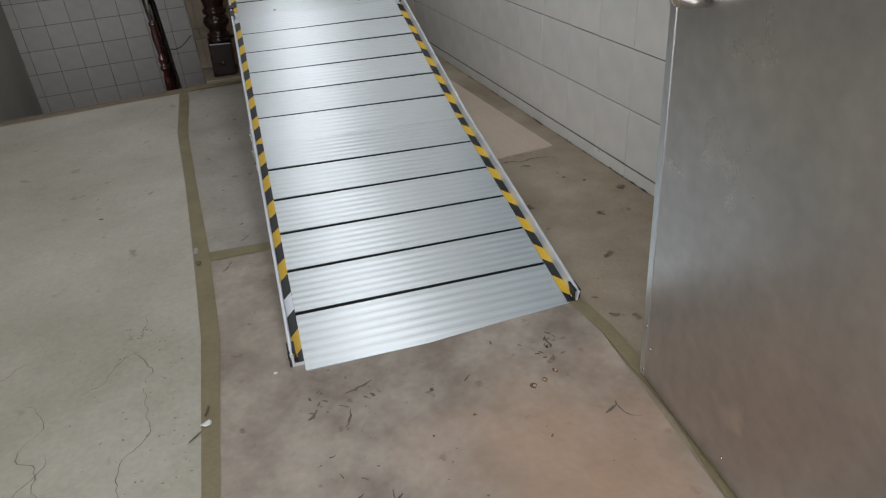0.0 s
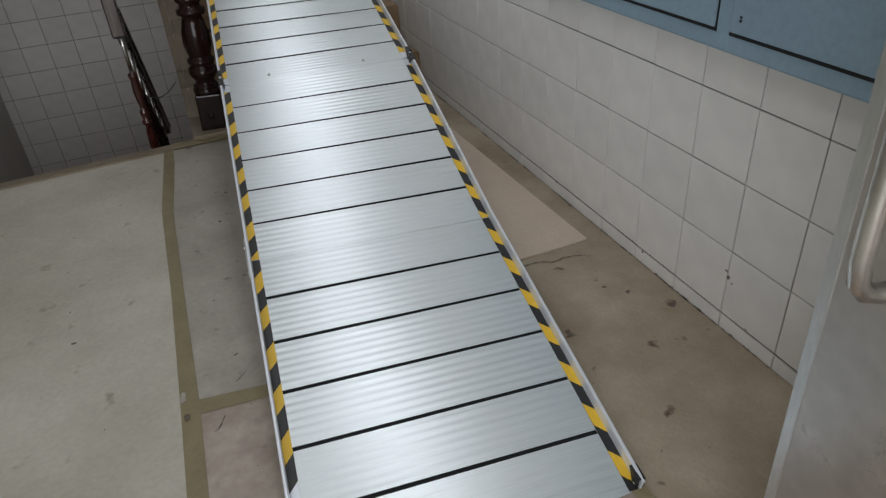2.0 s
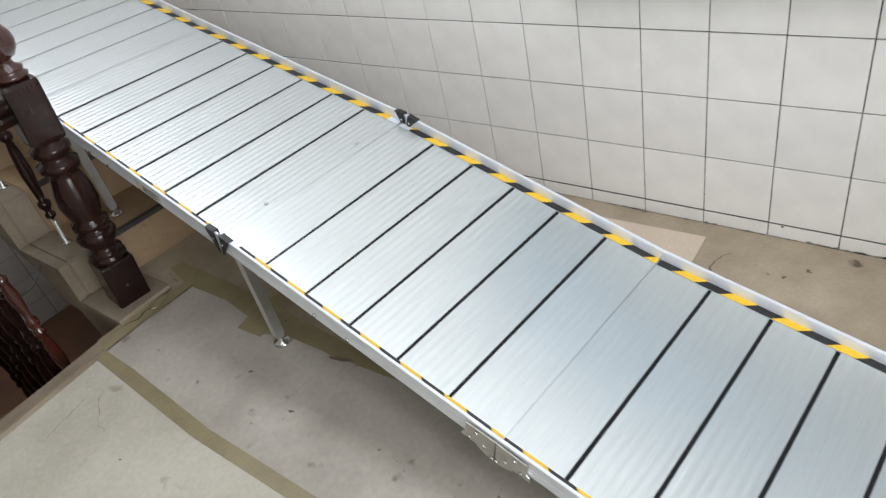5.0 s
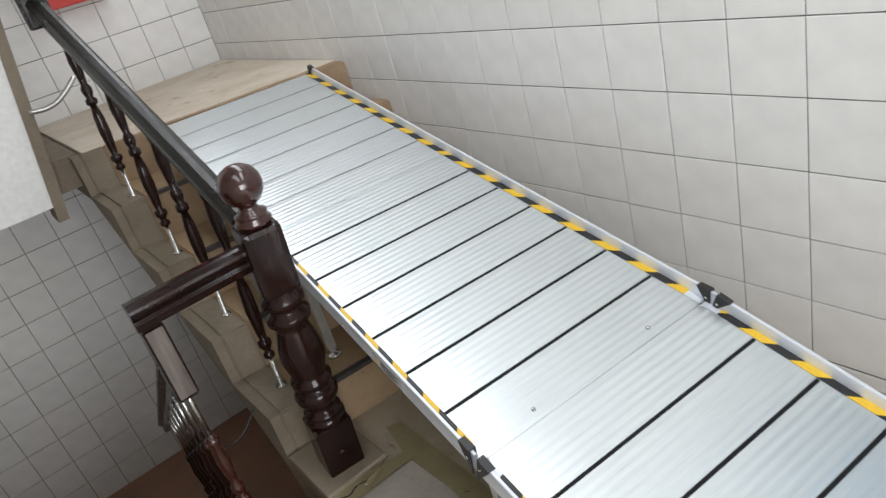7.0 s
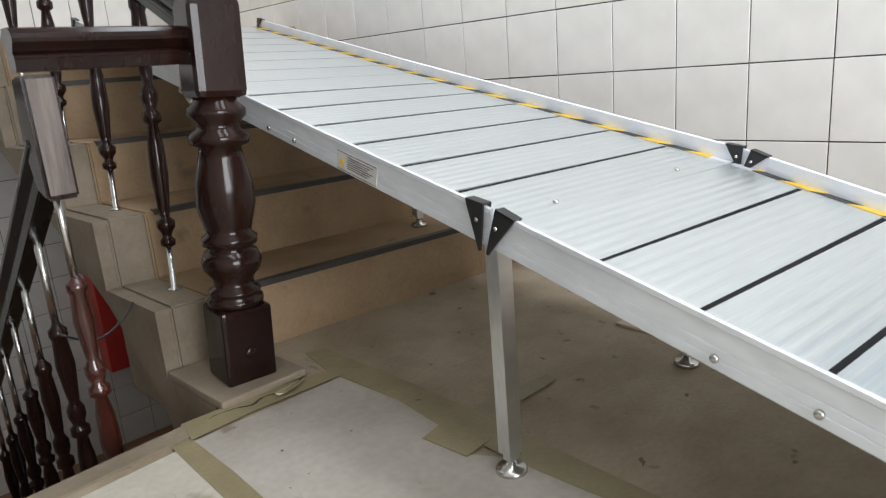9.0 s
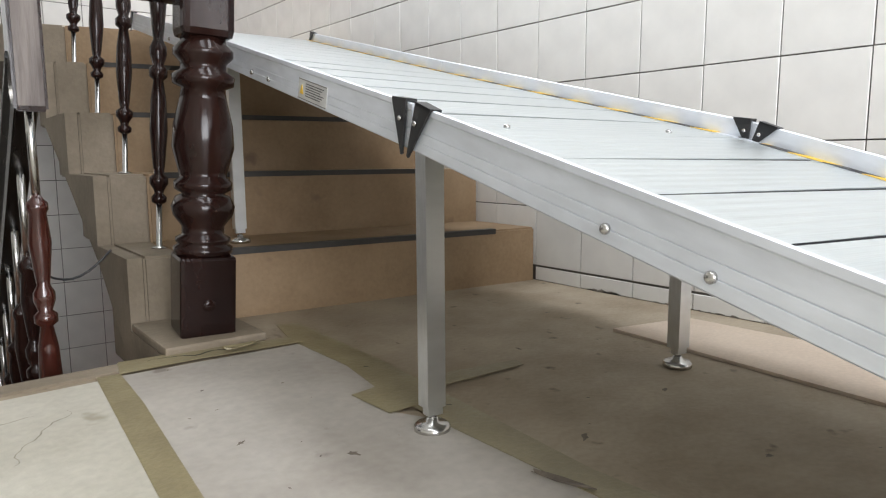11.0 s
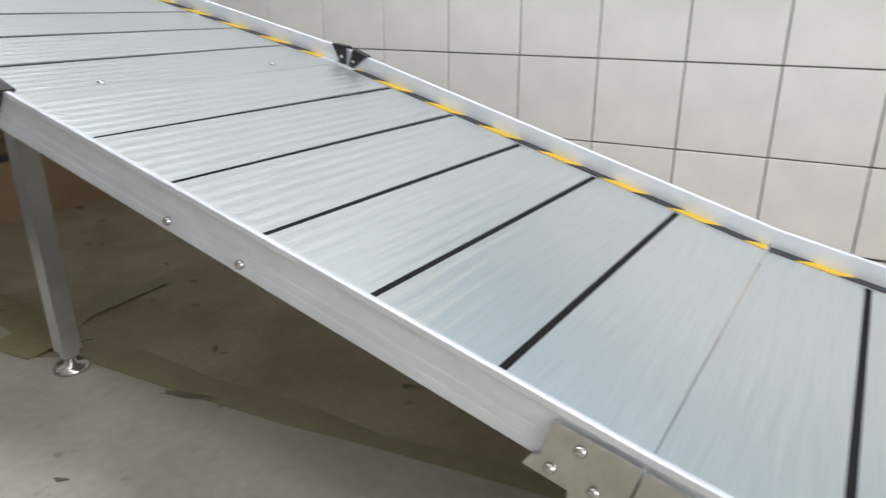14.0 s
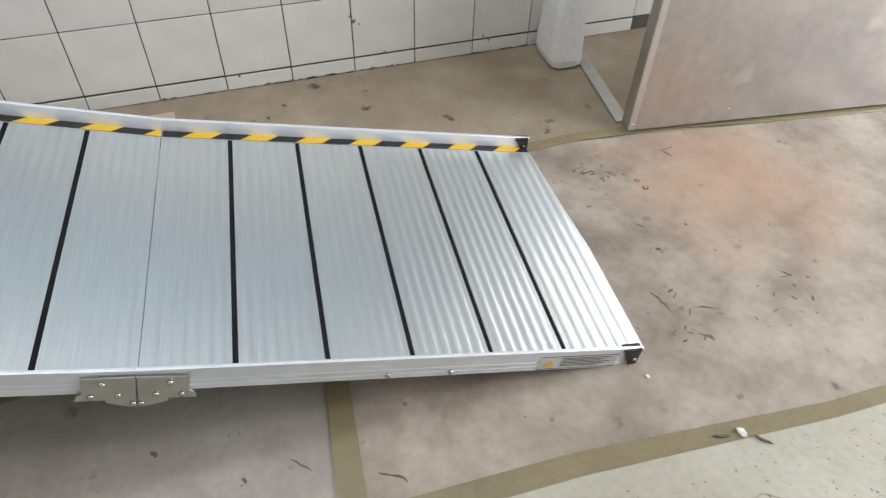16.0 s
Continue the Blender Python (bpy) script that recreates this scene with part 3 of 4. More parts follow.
def handrail(name, label, p, q, mat=None):
    """Moulded rail from p to q: a broad rounded cap on a narrower body."""
    p, q = Vector(p), Vector(q)
    d = q - p
    side = Vector((0, 0, 1)).cross(d).normalized() if abs(d.z) < 0.99 * d.length else Vector((1, 0, 0))
    up = d.cross(side).normalized()
    if up.z < 0:
        up = -up
    m = Matrix((( *side, 0), (*d.normalized(), 0), (*up, 0), (0, 0, 0, 1))).transposed()
    m.translation = p
    bm = bmesh.new()
    rail = thing(name, label, "handrail", m)
    prism(bm, [(-0.020, -0.045), (0.020, -0.045), (0.024, -0.02), (0.018, -0.012), (-0.018, -0.012), (-0.024, -0.02)], "y", 0, d.length)
    bmesh.ops.bevel(bm, geom=[e for e in bm.edges if abs((e.verts[0].co - e.verts[1].co).normalized().y) > 0.9], offset=0.003, segments=2, affect="EDGES")
    part("rail_body", bm, mat or M_BLACKWOOD, rail)
    bm = bmesh.new()
    prism(bm, [(-0.0175, -0.0118), (0.0175, -0.0118), (0.024, -0.004), (0.033, 0.006), (0.034, 0.013), (0.032, 0.021), (0.022, 0.030), (0.010, 0.033), (-0.010, 0.033), (-0.022, 0.030), (-0.032, 0.021), (-0.034, 0.013), (-0.033, 0.006), (-0.024, -0.004)], "y", 0, d.length)
    part("rail_cap", bm, mat or M_BLACKWOOD, rail, "rounded moulded cap")
    return rail


RAIL_A, RAIL_B = (0.130, 2.67, 0.85), (0.110, 4.02, 1.52)
upper_rail = handrail("handrail", "black-brown varnished wooden handrail rising beside the stairs", RAIL_A, RAIL_B)
handrail("handrail", "short level wooden rail joining two flights at the newel", (0.075, 2.615, 0.785), (-0.245, 2.615, 0.785), M_DARKWOOD)
LOW_A, LOW_B = (-0.210, 2.64, 0.60), (-0.210, 4.45, -0.60)
handrail("handrail", "dark wooden handrail descending beside the lower stairs", LOW_A, LOW_B)


bm = bmesh.new()
prism(bm, [(2.602, 0.735), (2.602, 0.50), (2.66, 0.52), (2.685, 0.60), (2.665, 0.735)], "x", -0.240, -0.182)
bmesh.ops.bevel(bm, geom=bm.edges[:], offset=0.005, segments=2, affect="EDGES")
drop = thing("rail_drop", "dark drop piece with worn grey front joining two rails", "handrail", bm=bm, mat=M_DARKWOOD)
bm = bmesh.new()
box(bm, -0.234, -0.188, 2.5995, 2.604, 0.512, 0.728, 0.001)
part("worn_face", bm, M_WORNWOOD, drop, "varnish worn to grey wood")
bm = bmesh.new()
box(bm, 0.062, 0.158, 4.00, 4.09, 1.44, 1.64, 0.008)
part("end_block", bm, M_BLACKWOOD, upper_rail, "black block at the rail's upper end", m=upper_rail.matrix_basis.inverted())
bm = bmesh.new()
tube(bm, [(-0.09 + 0.21 * t, 4.02, 1.17 + 0.06 * t - 0.03 * math.sin(math.pi * t * 1.1)) for t in [i / 12 for i in range(13)]], 0.010, 10)
thing("bracket_arm", "bent grey metal arm between slab and baluster", "bracket", bm=bm, mat=M_HINGE)
bm = bmesh.new()
box(bm, LEFT_X + 0.001, LEFT_X + 0.012, 4.63, 4.75, 0.08, 0.31, 0.003)
thing("wall_plate", "small grey metal plate on the plastered wall", "plate", bm=bm, mat=M_HINGE)
# flat near-black six-sided shape against the west wall
bm = bmesh.new()
prism(bm, [(2.56, -0.10), (2.95, 0.03), (3.41, 0.05), (3.44, 0.40), (3.30, 0.75), (2.56, 0.75)], "x", LEFT_X + 0.001, LEFT_X + 0.02)
bmesh.ops.bevel(bm, geom=bm.edges[:], offset=0.004, segments=1, affect="EDGES")
thing("dark_wall_shape", "flat dark shape with cut corners on the plastered wall", "panel", bm=bm, mat=M_GAP)
bm = bmesh.new()
box(bm, 0.60, 0.95, BACK_Y - 0.16, BACK_Y - 0.002, -0.92, -0.30, 0.006)
thing("fire_cabinet", "red enamelled box low on the lower tiled wall", "cabinet", bm=bm, mat=M_RED)


def baluster(foot, top, mat, pin_low, pin_high, lean=0.0):
    b = thing("baluster", "dark turned wooden baluster on a steel pin", "baluster", pose(*foot, 0, lean, 0), group="stair balusters")
    h = top - foot[2]
    bm = bmesh.new()
    turned(bm, pin_low, h - pin_high)
    part("turned_shaft", bm, mat, b)
    bm = bmesh.new()
    if pin_low:
        lathe(bm, [(0.019, 0.0), (0.019, 0.003), (0.008, 0.007), (0.0075, pin_low + 0.01)], 14)
    else:
        rod(bm, (0, 0, h - pin_high - 0.01), (0, 0, h + 0.01), 0.0085, 12)
    part("steel_pin", bm, M_STEEL, b, "bright steel pin")
    return b


for i, y in enumerate((2.922, 3.234, 3.548, 3.875)):
    x = 0.092
    rail_z = RAIL_A[2] + (y - RAIL_A[1]) * (RAIL_B[2] - RAIL_A[2]) / (RAIL_B[1] - RAIL_A[1])
    baluster((x, y, RISE[i]), rail_z - 0.05, M_DARKWOOD, 0.115, 0.0, 3.0)
for i in range(7):
    y = 2.655 + 0.225 * i
    rail_z = LOW_A[2] + (y - LOW_A[1]) * (LOW_B[2] - LOW_A[2]) / (LOW_B[1] - LOW_A[1])
    step_z = -0.2 * (int((y - EDGE_Y) / 0.29) + 1)
    baluster((-0.210, y, step_z), rail_z - 0.05, M_REDWOOD if i == 0 else M_DARKWOOD, 0.0, 0.20)

# thin cable between stringer and lower baluster
bm = bmesh.new()
tube(bm, [(-0.215 + 0.18 * t, 2.85 + 0.02 * t, 0.17 - 0.05 * math.sin(math.pi * t) + 0.02 * t) for t in [i / 10 for i in range(11)]], 0.003, 6)
thing("cable", "thin black cable slung between baluster and stringer", "cable", bm=bm, mat=M_BLACKPLASTIC)

# ---- steel door ----
DOOR = pose(0.682, -0.362, 0.012, 0, 1.3, 173)
door = thing("steel_door", "open door clad in dull scratched steel sheet", "door", DOOR)
bm = bmesh.new()
box(bm, -0.045, 0.0, 0.0, 0.92, 0.0, 2.05, 0.003)
part("leaf", bm, M_DOOR, door)
bm = bmesh.new()
box(bm, 0.0, 0.0015, 0.002, 0.02, 0.004, 2.04)
part("edge_strip", bm, M_ALU, door, "scuffed bright edge of the sheet")
bm = bmesh.new()
yh = 0.102
tube(bm, [(0.002, yh, 0.813), (0.03, yh, 0.813), (0.050, yh, 0.820), (0.062, yh, 0.836), (0.066, yh, 0.863), (0.066, yh, 1.008), (0.062, yh, 1.035), (0.050, yh, 1.051), (0.03, yh, 1.058), (0.002, yh, 1.058)], 0.0112, 16)
part("pull_handle", bm, M_STEEL, door, "bright tubular pull handle")
bm = bmesh.new()
lathe(bm, [(0.024, 0), (0.024, 0.003), (0.019, 0.006), (0.012, 0.007)], 20)
part("lock_hole", bm, M_RUST, door, "rusty round lock plate", m=pose(0.0015, 0.070, 0.950, 0, 90, 0))
for y, z in ((0.015, 0.02), (0.035, 0.09), (0.30, 0.045), (0.015, 0.14)):
    part("screw", BOLT, None, door, m=pose(0.0, y, z, 0, 90, 0) @ Matrix.Scale(0.6, 4))

# flat bar on the floor behind the door
bm = bmesh.new()
box(bm, -0.02, 0.02, 0, 0.42, 0, 0.008, 0.002)
bar = thing("door_stay", "grey flat iron stay lying behind the door", "door stay", pose(0.735, -0.378, 0.001, 0, 0, -97), bm=bm, mat=M_HINGE)


# ---- plastic canister ----
def canister(m):
    jug = thing("canister", "white plastic canister standing against the tiles", "canister", m)
    bm = bmesh.new()
    box(bm, -0.083, 0.083, -0.055, 0.055, 0, 0.30, 0.034)
    for v in bm.verts:
        if v.co.z > 0.24:
            v.co.x *= 0.8
            v.co.y *= 0.8
    part("body", bm, M_JUG, jug)
    bm = bmesh.new()
    lathe(bm, [(0.024, 0.295), (0.026, 0.302), (0.026, 0.328), (0.022, 0.332)], 18)
    part("cap", bm, M_JUG, jug)


canister(pose(1.125, -0.348, 0.0, 0, 0, 0))

# ---- meter cabinet on the wall ----
cab = thing("meter_cabinet", "blue-grey enamelled metal cabinet on the tiled wall", "cabinet", pose(WALL_X - 0.002, 0.0, 0.766))
bm = bmesh.new()
box(bm, -0.06, 0, -0.45, 1.335, 0, 0.75, 0.006)
part("case", bm, M_BLUE, cab)
for y0, y1 in ((0.42, 1.29), (-0.40, 0.37)):
    bm = bmesh.new()
    box(bm, -0.062, -0.0565, y0 - 0.004, y1 + 0.004, 0.041, 0.704)
    part("gap", bm, M_GAP, cab, "dark gap round a cabinet door")
    bm = bmesh.new()
    box(bm, -0.067, -0.056, y0, y1, 0.05, 0.70, 0.003)
    d = part("door_panel", bm, M_BLUE, cab)
    bm = bmesh.new()
    for z in (0.08, 0.088):
        rod(bm, (-0.0665, y1 - 0.03, z), (-0.069, y1 - 0.03, z), 0.003)
    part("rivet", bm, M_BLACKPLASTIC, d)

# ---- red box on the landing wall ----
bm = bmesh.new()
box(bm, 0.30, 0.72, BACK_Y - 0.12, BACK_Y - 0.001, 1.49, 2.0, 0.006)
thing("fire_cabinet", "red enamelled box on the tiled landing wall", "cabinet", bm=bm, mat=M_RED)

# ---- floor coverings ----
def sheet(name, label, category, outline, z0, z1, mat):
    bm = bmesh.new()
    prism(bm, outline, "z", z0, z1)
    return thing(name, label, category, bm=bm, mat=mat)


sheet("floor_sheet", "pale scuffed beige floor covering with cracks", "floor sheet", [(-2.38, -2.6), (-0.30, -2.6), (-0.245, -0.3), (-0.200, 0.6), (-0.150, 2.42), (-1.6, 2.33), (-2.38, 2.33)], 0.0005, 0.004, M_SCREED)
sheet("floor_sheet", "pale grey scuffed floor sheet under the ramp's side", "floor sheet", [(-0.18, 0.630), (0.30, 0.606), (0.262, 1.12), (0.245, 1.32), (0.232, 1.50), (0.228, 1.62), (0.232, 1.86), (0.18, 1.955), (0.178, 2.06), (0.228, 2.075), (0.255, 2.22), (0.252, 2.425), (-0.130, 2.43), (-0.165, 1.8)], 0.0005, 0.003, M_SHEET)
sheet("floor_sheet", "brownish scratched floor sheet at the foot of the ramp", "floor sheet", [(-0.30, -2.6), (0.45, -2.6), (0.60, -0.9), (0.69, -0.2), (0.69, 0.575), (-0.17, 0.625), (-0.195, 0.21), (-0.242, -0.3)], 0.0005, 0.003, M_SHEET_WORN)
sheet("hardboard", "pinkish hardboard offcut lying beside the wall", "board", [(0.78, 0.850), (1.148, 0.862), (1.130, 1.45), (1.115, 2.02), (0.88, 2.07)], 0.0005, 0.007, M_BOARD)
sheet("tape", "brown parcel tape along the floor joint", "tape", [(-0.305, -2.55), (-0.262, -2.55), (-0.229, -0.32), (-0.178, 0.21), (-0.166, 0.64), (-0.165, 1.20), (-0.162, 1.80), (-0.128, 2.25), (-0.122, 2.44), (-0.164, 2.44), (-0.205, 1.82), (-0.205, 1.20), (-0.214, 0.65), (-0.224, 0.22), (-0.263, -0.31)], 0.0042, 0.0050, M_TAPE)
sheet("tape", "brown parcel tape across the floor joint", "tape", [(-0.165, 0.602), (0.115, 0.577), (0.60, 0.54), (0.60, 0.595), (0.12, 0.622), (-0.165, 0.655)], 0.0052, 0.0060, M_TAPE)
sheet("tape", "brown tape band beside the grey sheet under the ramp", "tape", [(0.285, 0.64), (0.251, 1.12), (0.238, 1.32), (0.224, 1.46), (0.218, 1.62), (0.214, 1.86), (0.222, 2.08), (0.245, 2.22), (0.240, 2.46), (0.275, 2.62), (0.325, 2.60), (0.318, 2.22), (0.300, 1.98), (0.272, 1.62), (0.282, 1.46), (0.268, 1.30), (0.288, 1.12), (0.325, 0.64)], 0.0034, 0.0042, M_TAPE)
sheet("tape", "olive tape patch across the sheet by the leg", "tape", [(0.170, 1.95), (0.250, 1.955), (0.330, 2.005), (0.520, 2.003), (0.530, 2.035), (0.330, 2.065), (0.240, 2.075), (0.165, 2.062)], 0.0045, 0.0053, M_TAPE)
sheet("tape", "brown tape along the edge of the steps' foot", "tape", [(-0.125, 2.432), (0.03, 2.44), (0.252, 2.425), (0.268, 2.47), (0.10, 2.505), (-0.11, 2.515)], 0.0056, 0.0064, M_TAPE)
sheet("tape", "olive tape along the sheet's edge by the door", "tape", [(0.665, 0.3), (0.69, -0.2), (0.667, -0.5), (0.625, -0.72), (0.5, -1.6), (0.535, -1.6), (0.655, -0.72), (0.70, -0.5), (0.725, -0.2), (0.705, 0.3)], 0.0040, 0.0048, M_TAPE)


# ---- wear on the floor: cracks, scuffs and litter ----
wear = random.Random(11)
SHEETS = [o for o in scene.objects if o.name.startswith("floor_sheet")]
M_MARK = material("dark_scuff", (0.10, 0.08, 0.062), (0.19, 0.155, 0.12), 0.7, scale=30, bump=0.1)
M_CRACK = material("crack_dirt", (0.20, 0.18, 0.145), (0.28, 0.255, 0.20), 0.9, scale=30, bump=0.1)


def crack(parent, x, y, heading, length, z, width=0.0014, mat=None, name="crack"):
    """A jagged hairline that wanders over the floor."""
    bm = bmesh.new()
    pts, p, a = [], Vector((x, y, 0)), heading
    for i in range(int(length / 0.012)):
        pts.append(p.copy())
        a = heading + 0.75 * (a - heading) + wear.uniform(-0.6, 0.6)
        p = p + Vector((math.cos(a), math.sin(a), 0)) * 0.012
    last = None
    for i, p in enumerate(pts):
        w = width * (0.25 + 0.75 * math.sin(math.pi * (i + 0.5) / len(pts))) * wear.uniform(0.4, 1.2)
        n = Vector((-math.sin(heading), math.cos(heading), 0))
        pair = [bm.verts.new((*(p + n * w).xy, z)), bm.verts.new((*(p - n * w).xy, z))]
        if last:
            bm.faces.new((last[0], last[1], pair[1], pair[0]))
        last = pair
    bmesh.ops.recalc_face_normals(bm, faces=bm.faces[:])
    part(name, bm, mat or M_CRACK, parent)


def scuff(parent, x, y, size, z, stretch=1.0, turn=0.0, mat=None, name="scuff"):
    bm = bmesh.new()
    k, ring = 11, []
    for i in range(k):
        a = 2 * math.pi * i / k
        r = 0.62 * size * wear.uniform(0.45, 1.15)
        u, v = r * math.cos(a) * stretch, r * math.sin(a) / max(stretch, 1) ** 0.5
        ring.append(bm.verts.new((x + u * math.cos(turn) - v * math.sin(turn), y + u * math.sin(turn) + v * math.cos(turn), z)))
    f = bm.faces.new(ring)
    if f.normal.z < 0:
        f.normal_flip()
    part(name, bm, mat or M_MARK, parent)


left, mid, front = SHEETS[0], SHEETS[1], SHEETS[2]
for x, y, h, n in ((-0.52, -0.25, 1.9, 0.5), (-0.42, -0.28, 1.5, 0.42), (-0.36, 0.10, 1.9, 0.18), (-0.50, 0.12, 0.4, 0.22), (-0.60, -0.30, 1.2, 0.3), (-0.37, 0.28, 1.8, 0.12), (-0.45, -0.45, 2.6, 0.35), (-0.9, 0.1, 0.5, 0.4),
                   (-0.33, 2.1, 1.2, 0.25), (-0.45, 2.25, 0.3, 0.2)):
    crack(left, x, y, h, n, 0.0045)
for i in range(200):
    scuff(left, -0.27 - abs(wear.gauss(0, 0.13)), wear.uniform(-0.6, 0.35), wear.uniform(0.001, 0.004), 0.0044, wear.uniform(1, 2.2), wear.uniform(0, 3))
for i in range(24):
    scuff(left, wear.uniform(-1.2, -0.3), wear.uniform(0.3, 2.3), wear.uniform(0.0015, 0.006), 0.0044, wear.uniform(1, 2), wear.uniform(0, 3))
scuff(left, -0.494, 1.07, 0.012, 0.0045, 1.2)
for x, y, s, st, t in ((0.30, -0.32, 0.008, 1.2, 0.2), (0.20, -0.34, 0.006, 1.0, 0.0), (0.24, -0.52, 0.006, 1, 0), (0.42, -0.44, 0.006, 1.6, 0.8), (0.05, -0.45, 0.007, 1.5, 0.4), (0.34, 0.02, 0.010, 1.5, 0.0)):
    scuff(front, x, y, s, 0.0034, st, t)
# curved scratches at the ramp's foot
for x, y, h, n, w in ((0.13, -0.119, -2.69, 0.085, 0.004), (0.115, -0.16, -1.0, 0.03, 0.004), (0.063, -0.187, -1.93, 0.08, 0.0025), (-0.005, -0.161, -2.55, 0.05, 0.005), (0.081, -0.433, -1.43, 0.055, 0.003), (0.095, -0.45, -2.6, 0.04, 0.003),
                      (0.588, -0.409, -1.79, 0.085, 0.003), (0.585, -0.42, -2.9, 0.05, 0.0035), (0.339, -0.20, -2.22, 0.045, 0.0025), (0.431, -0.112, -2.13, 0.03, 0.003), (0.245, -0.203, -1.74, 0.035, 0.006),
                      (-0.107, 0.571, -2.01, 0.075, 0.0025), (-0.02, -0.04, -1.2, 0.012, 0.005), (-0.04, -0.05, -1.2, 0.014, 0.005), (-0.03, -0.09, -1.2, 0.012, 0.004), (0.56, -0.15, -2.2, 0.06, 0.004)):
    crack(front, x, y, h, n, 0.0035, w, M_MARK, "scratch")
# smudged dirt beside the ramp's foot
for cx, cy, spread, count in ((0.555, -0.175, 0.030, 22), (-0.01, -0.115, 0.035, 12), (0.10, -0.16, 0.045, 12), (0.02, -0.40, 0.06, 10)):
    for i in range(count):
        scuff(front, cx + wear.gauss(0, spread), cy + wear.gauss(0, spread), wear.uniform(0.002, 0.008), 0.0034, wear.uniform(1, 3), wear.uniform(0, 3))
crack(mid, -0.034, 0.716, -2.02, 0.06, 0.0035, 0.002, M_MARK, "scratch")
scuff(mid, -0.086, 1.702, 0.016, 0.0036, 1.2, 0.3, M_MARK, "ring_stain")
scuff(mid, -0.086, 1.702, 0.0135, 0.0040, 1.2, 0.3, M_SHEET, "ring_stain")
for i in range(50):
    scuff(front, wear.uniform(-0.15, 0.6), wear.uniform(-1.0, 0.5), wear.uniform(0.001, 0.004), 0.0033, wear.uniform(1, 2.5), wear.uniform(0, 3))
for x, y in ((0.455, -0.295), (0.485, -0.288), (0.522, -0.270)):
    scuff(front, x, y, 0.015, 0.0036, 1.0, 0.0, M_RUST, "rust_spot")
    scuff(front, x, y, 0.008, 0.0040, 1.0, 0.0, M_BOARD, "bare_spot")
for x, y, s in ((-0.06, 1.99, 0.010), (0.05, 1.86, 0.013), (-0.03, 2.25, 0.006), (0.10, 2.2, 0.005), (0.0, 1.62, 0.012), (0.02, 1.30, 0.008), (-0.08, 1.1, 0.006), (0.05, 0.95, 0.012), (-0.05, 0.8, 0.01), (-0.043, 2.41, 0.006)):
    scuff(mid, x, y, s, 0.0034, wear.uniform(1, 1.8), wear.uniform(0, 3))
for i in range(26):
    scuff(mid, wear.uniform(-0.11, 0.14), wear.uniform(0.7, 2.4), wear.uniform(0.001, 0.004), 0.0033, wear.uniform(1, 2.5), wear.uniform(0, 3))
for x, y, s, st in ((1.048, 0.604, 0.013, 1.5), (1.098, 0.551, 0.013, 1.3), (0.35, 1.70, 0.014, 2.0), (0.60, 2.1, 0.010, 1.6), (0.76, -0.15, 0.018, 1.4), (0.50, 1.5, 0.012, 1.2), (0.42, 2.3, 0.008, 2.0), (0.62, 1.75, 0.012, 1.4), (0.9, 2.3, 0.008, 2.0), (0.80, 0.45, 0.006, 1.2)):
    scuff(floor, x, y, s, 0.0012, st, wear.uniform(0, 3))
for i in range(60):
    scuff(floor, wear.uniform(0.30, 1.18), wear.uniform(-0.2, 2.65), wear.uniform(0.001, 0.0045), 0.0011, wear.uniform(1, 2.2), wear.uniform(0, 3))

# chips and dirt at the foot of the tiles, one dark chip higher up
M_CHIP = material("broken_tile_edge", (0.16, 0.14, 0.12), (0.30, 0.27, 0.23), 0.9, scale=40, bump=0.3)


def chip(y, z, size, stretch=1.0):
    bm = bmesh.new()
    ring = [bm.verts.new((WALL_X - 0.0022, y + size * stretch * wear.uniform(0.5, 1.1) * math.cos(a), max(z + size * wear.uniform(0.5, 1.1) * math.sin(a), 0.001))) for a in [2 * math.pi * i / 9 for i in range(9)]]
    f = bm.faces.new(ring)
    if f.normal.x > 0:
        f.normal_flip()
    part("chip", bm, M_CHIP, wall_east)


for i in range(80):
    chip(wear.uniform(-0.4, 2.6), 0.002, wear.uniform(0.003, 0.008), wear.uniform(1.0, 4.0))
for y, z, s, st in ((0.30, 0.172, 0.009, 1.0), (0.31, 0.186, 0.005, 2.2), (0.285, 0.16, 0.004, 1.0), (0.21, 0.056, 0.007, 0.8), (-0.12, 0.06, 0.006, 0.7), (-0.14, 0.045, 0.007, 0.6), (0.66, 0.045, 0.005, 1.0), (1.2, 0.05, 0.004, 1.4)):
    chip(y, z, s, st)

# thin dark line along the hardboard's front edge
crack(floor, 0.785, 0.842, 0.03, 0.36, 0.0012, 0.0045, M_MARK, "dark_line")
crack(mid, -0.06, 2.485, 0.05, 0.30, 0.0068, 0.003, M_GAP, "gap_line")

for x, y, n, h in ((0.262, 2.36, 0.022, 0.2), (0.268, 2.27, 0.020, 0.4), (0.272, 2.18, 0.030, 1.9), (0.258, 2.12, 0.022, 2.2), (0.24, 1.93, 0.05, -0.9)):
    crack(floor, x, y, h, n, 0.0050, 0.0022, M_GAP, "slit")

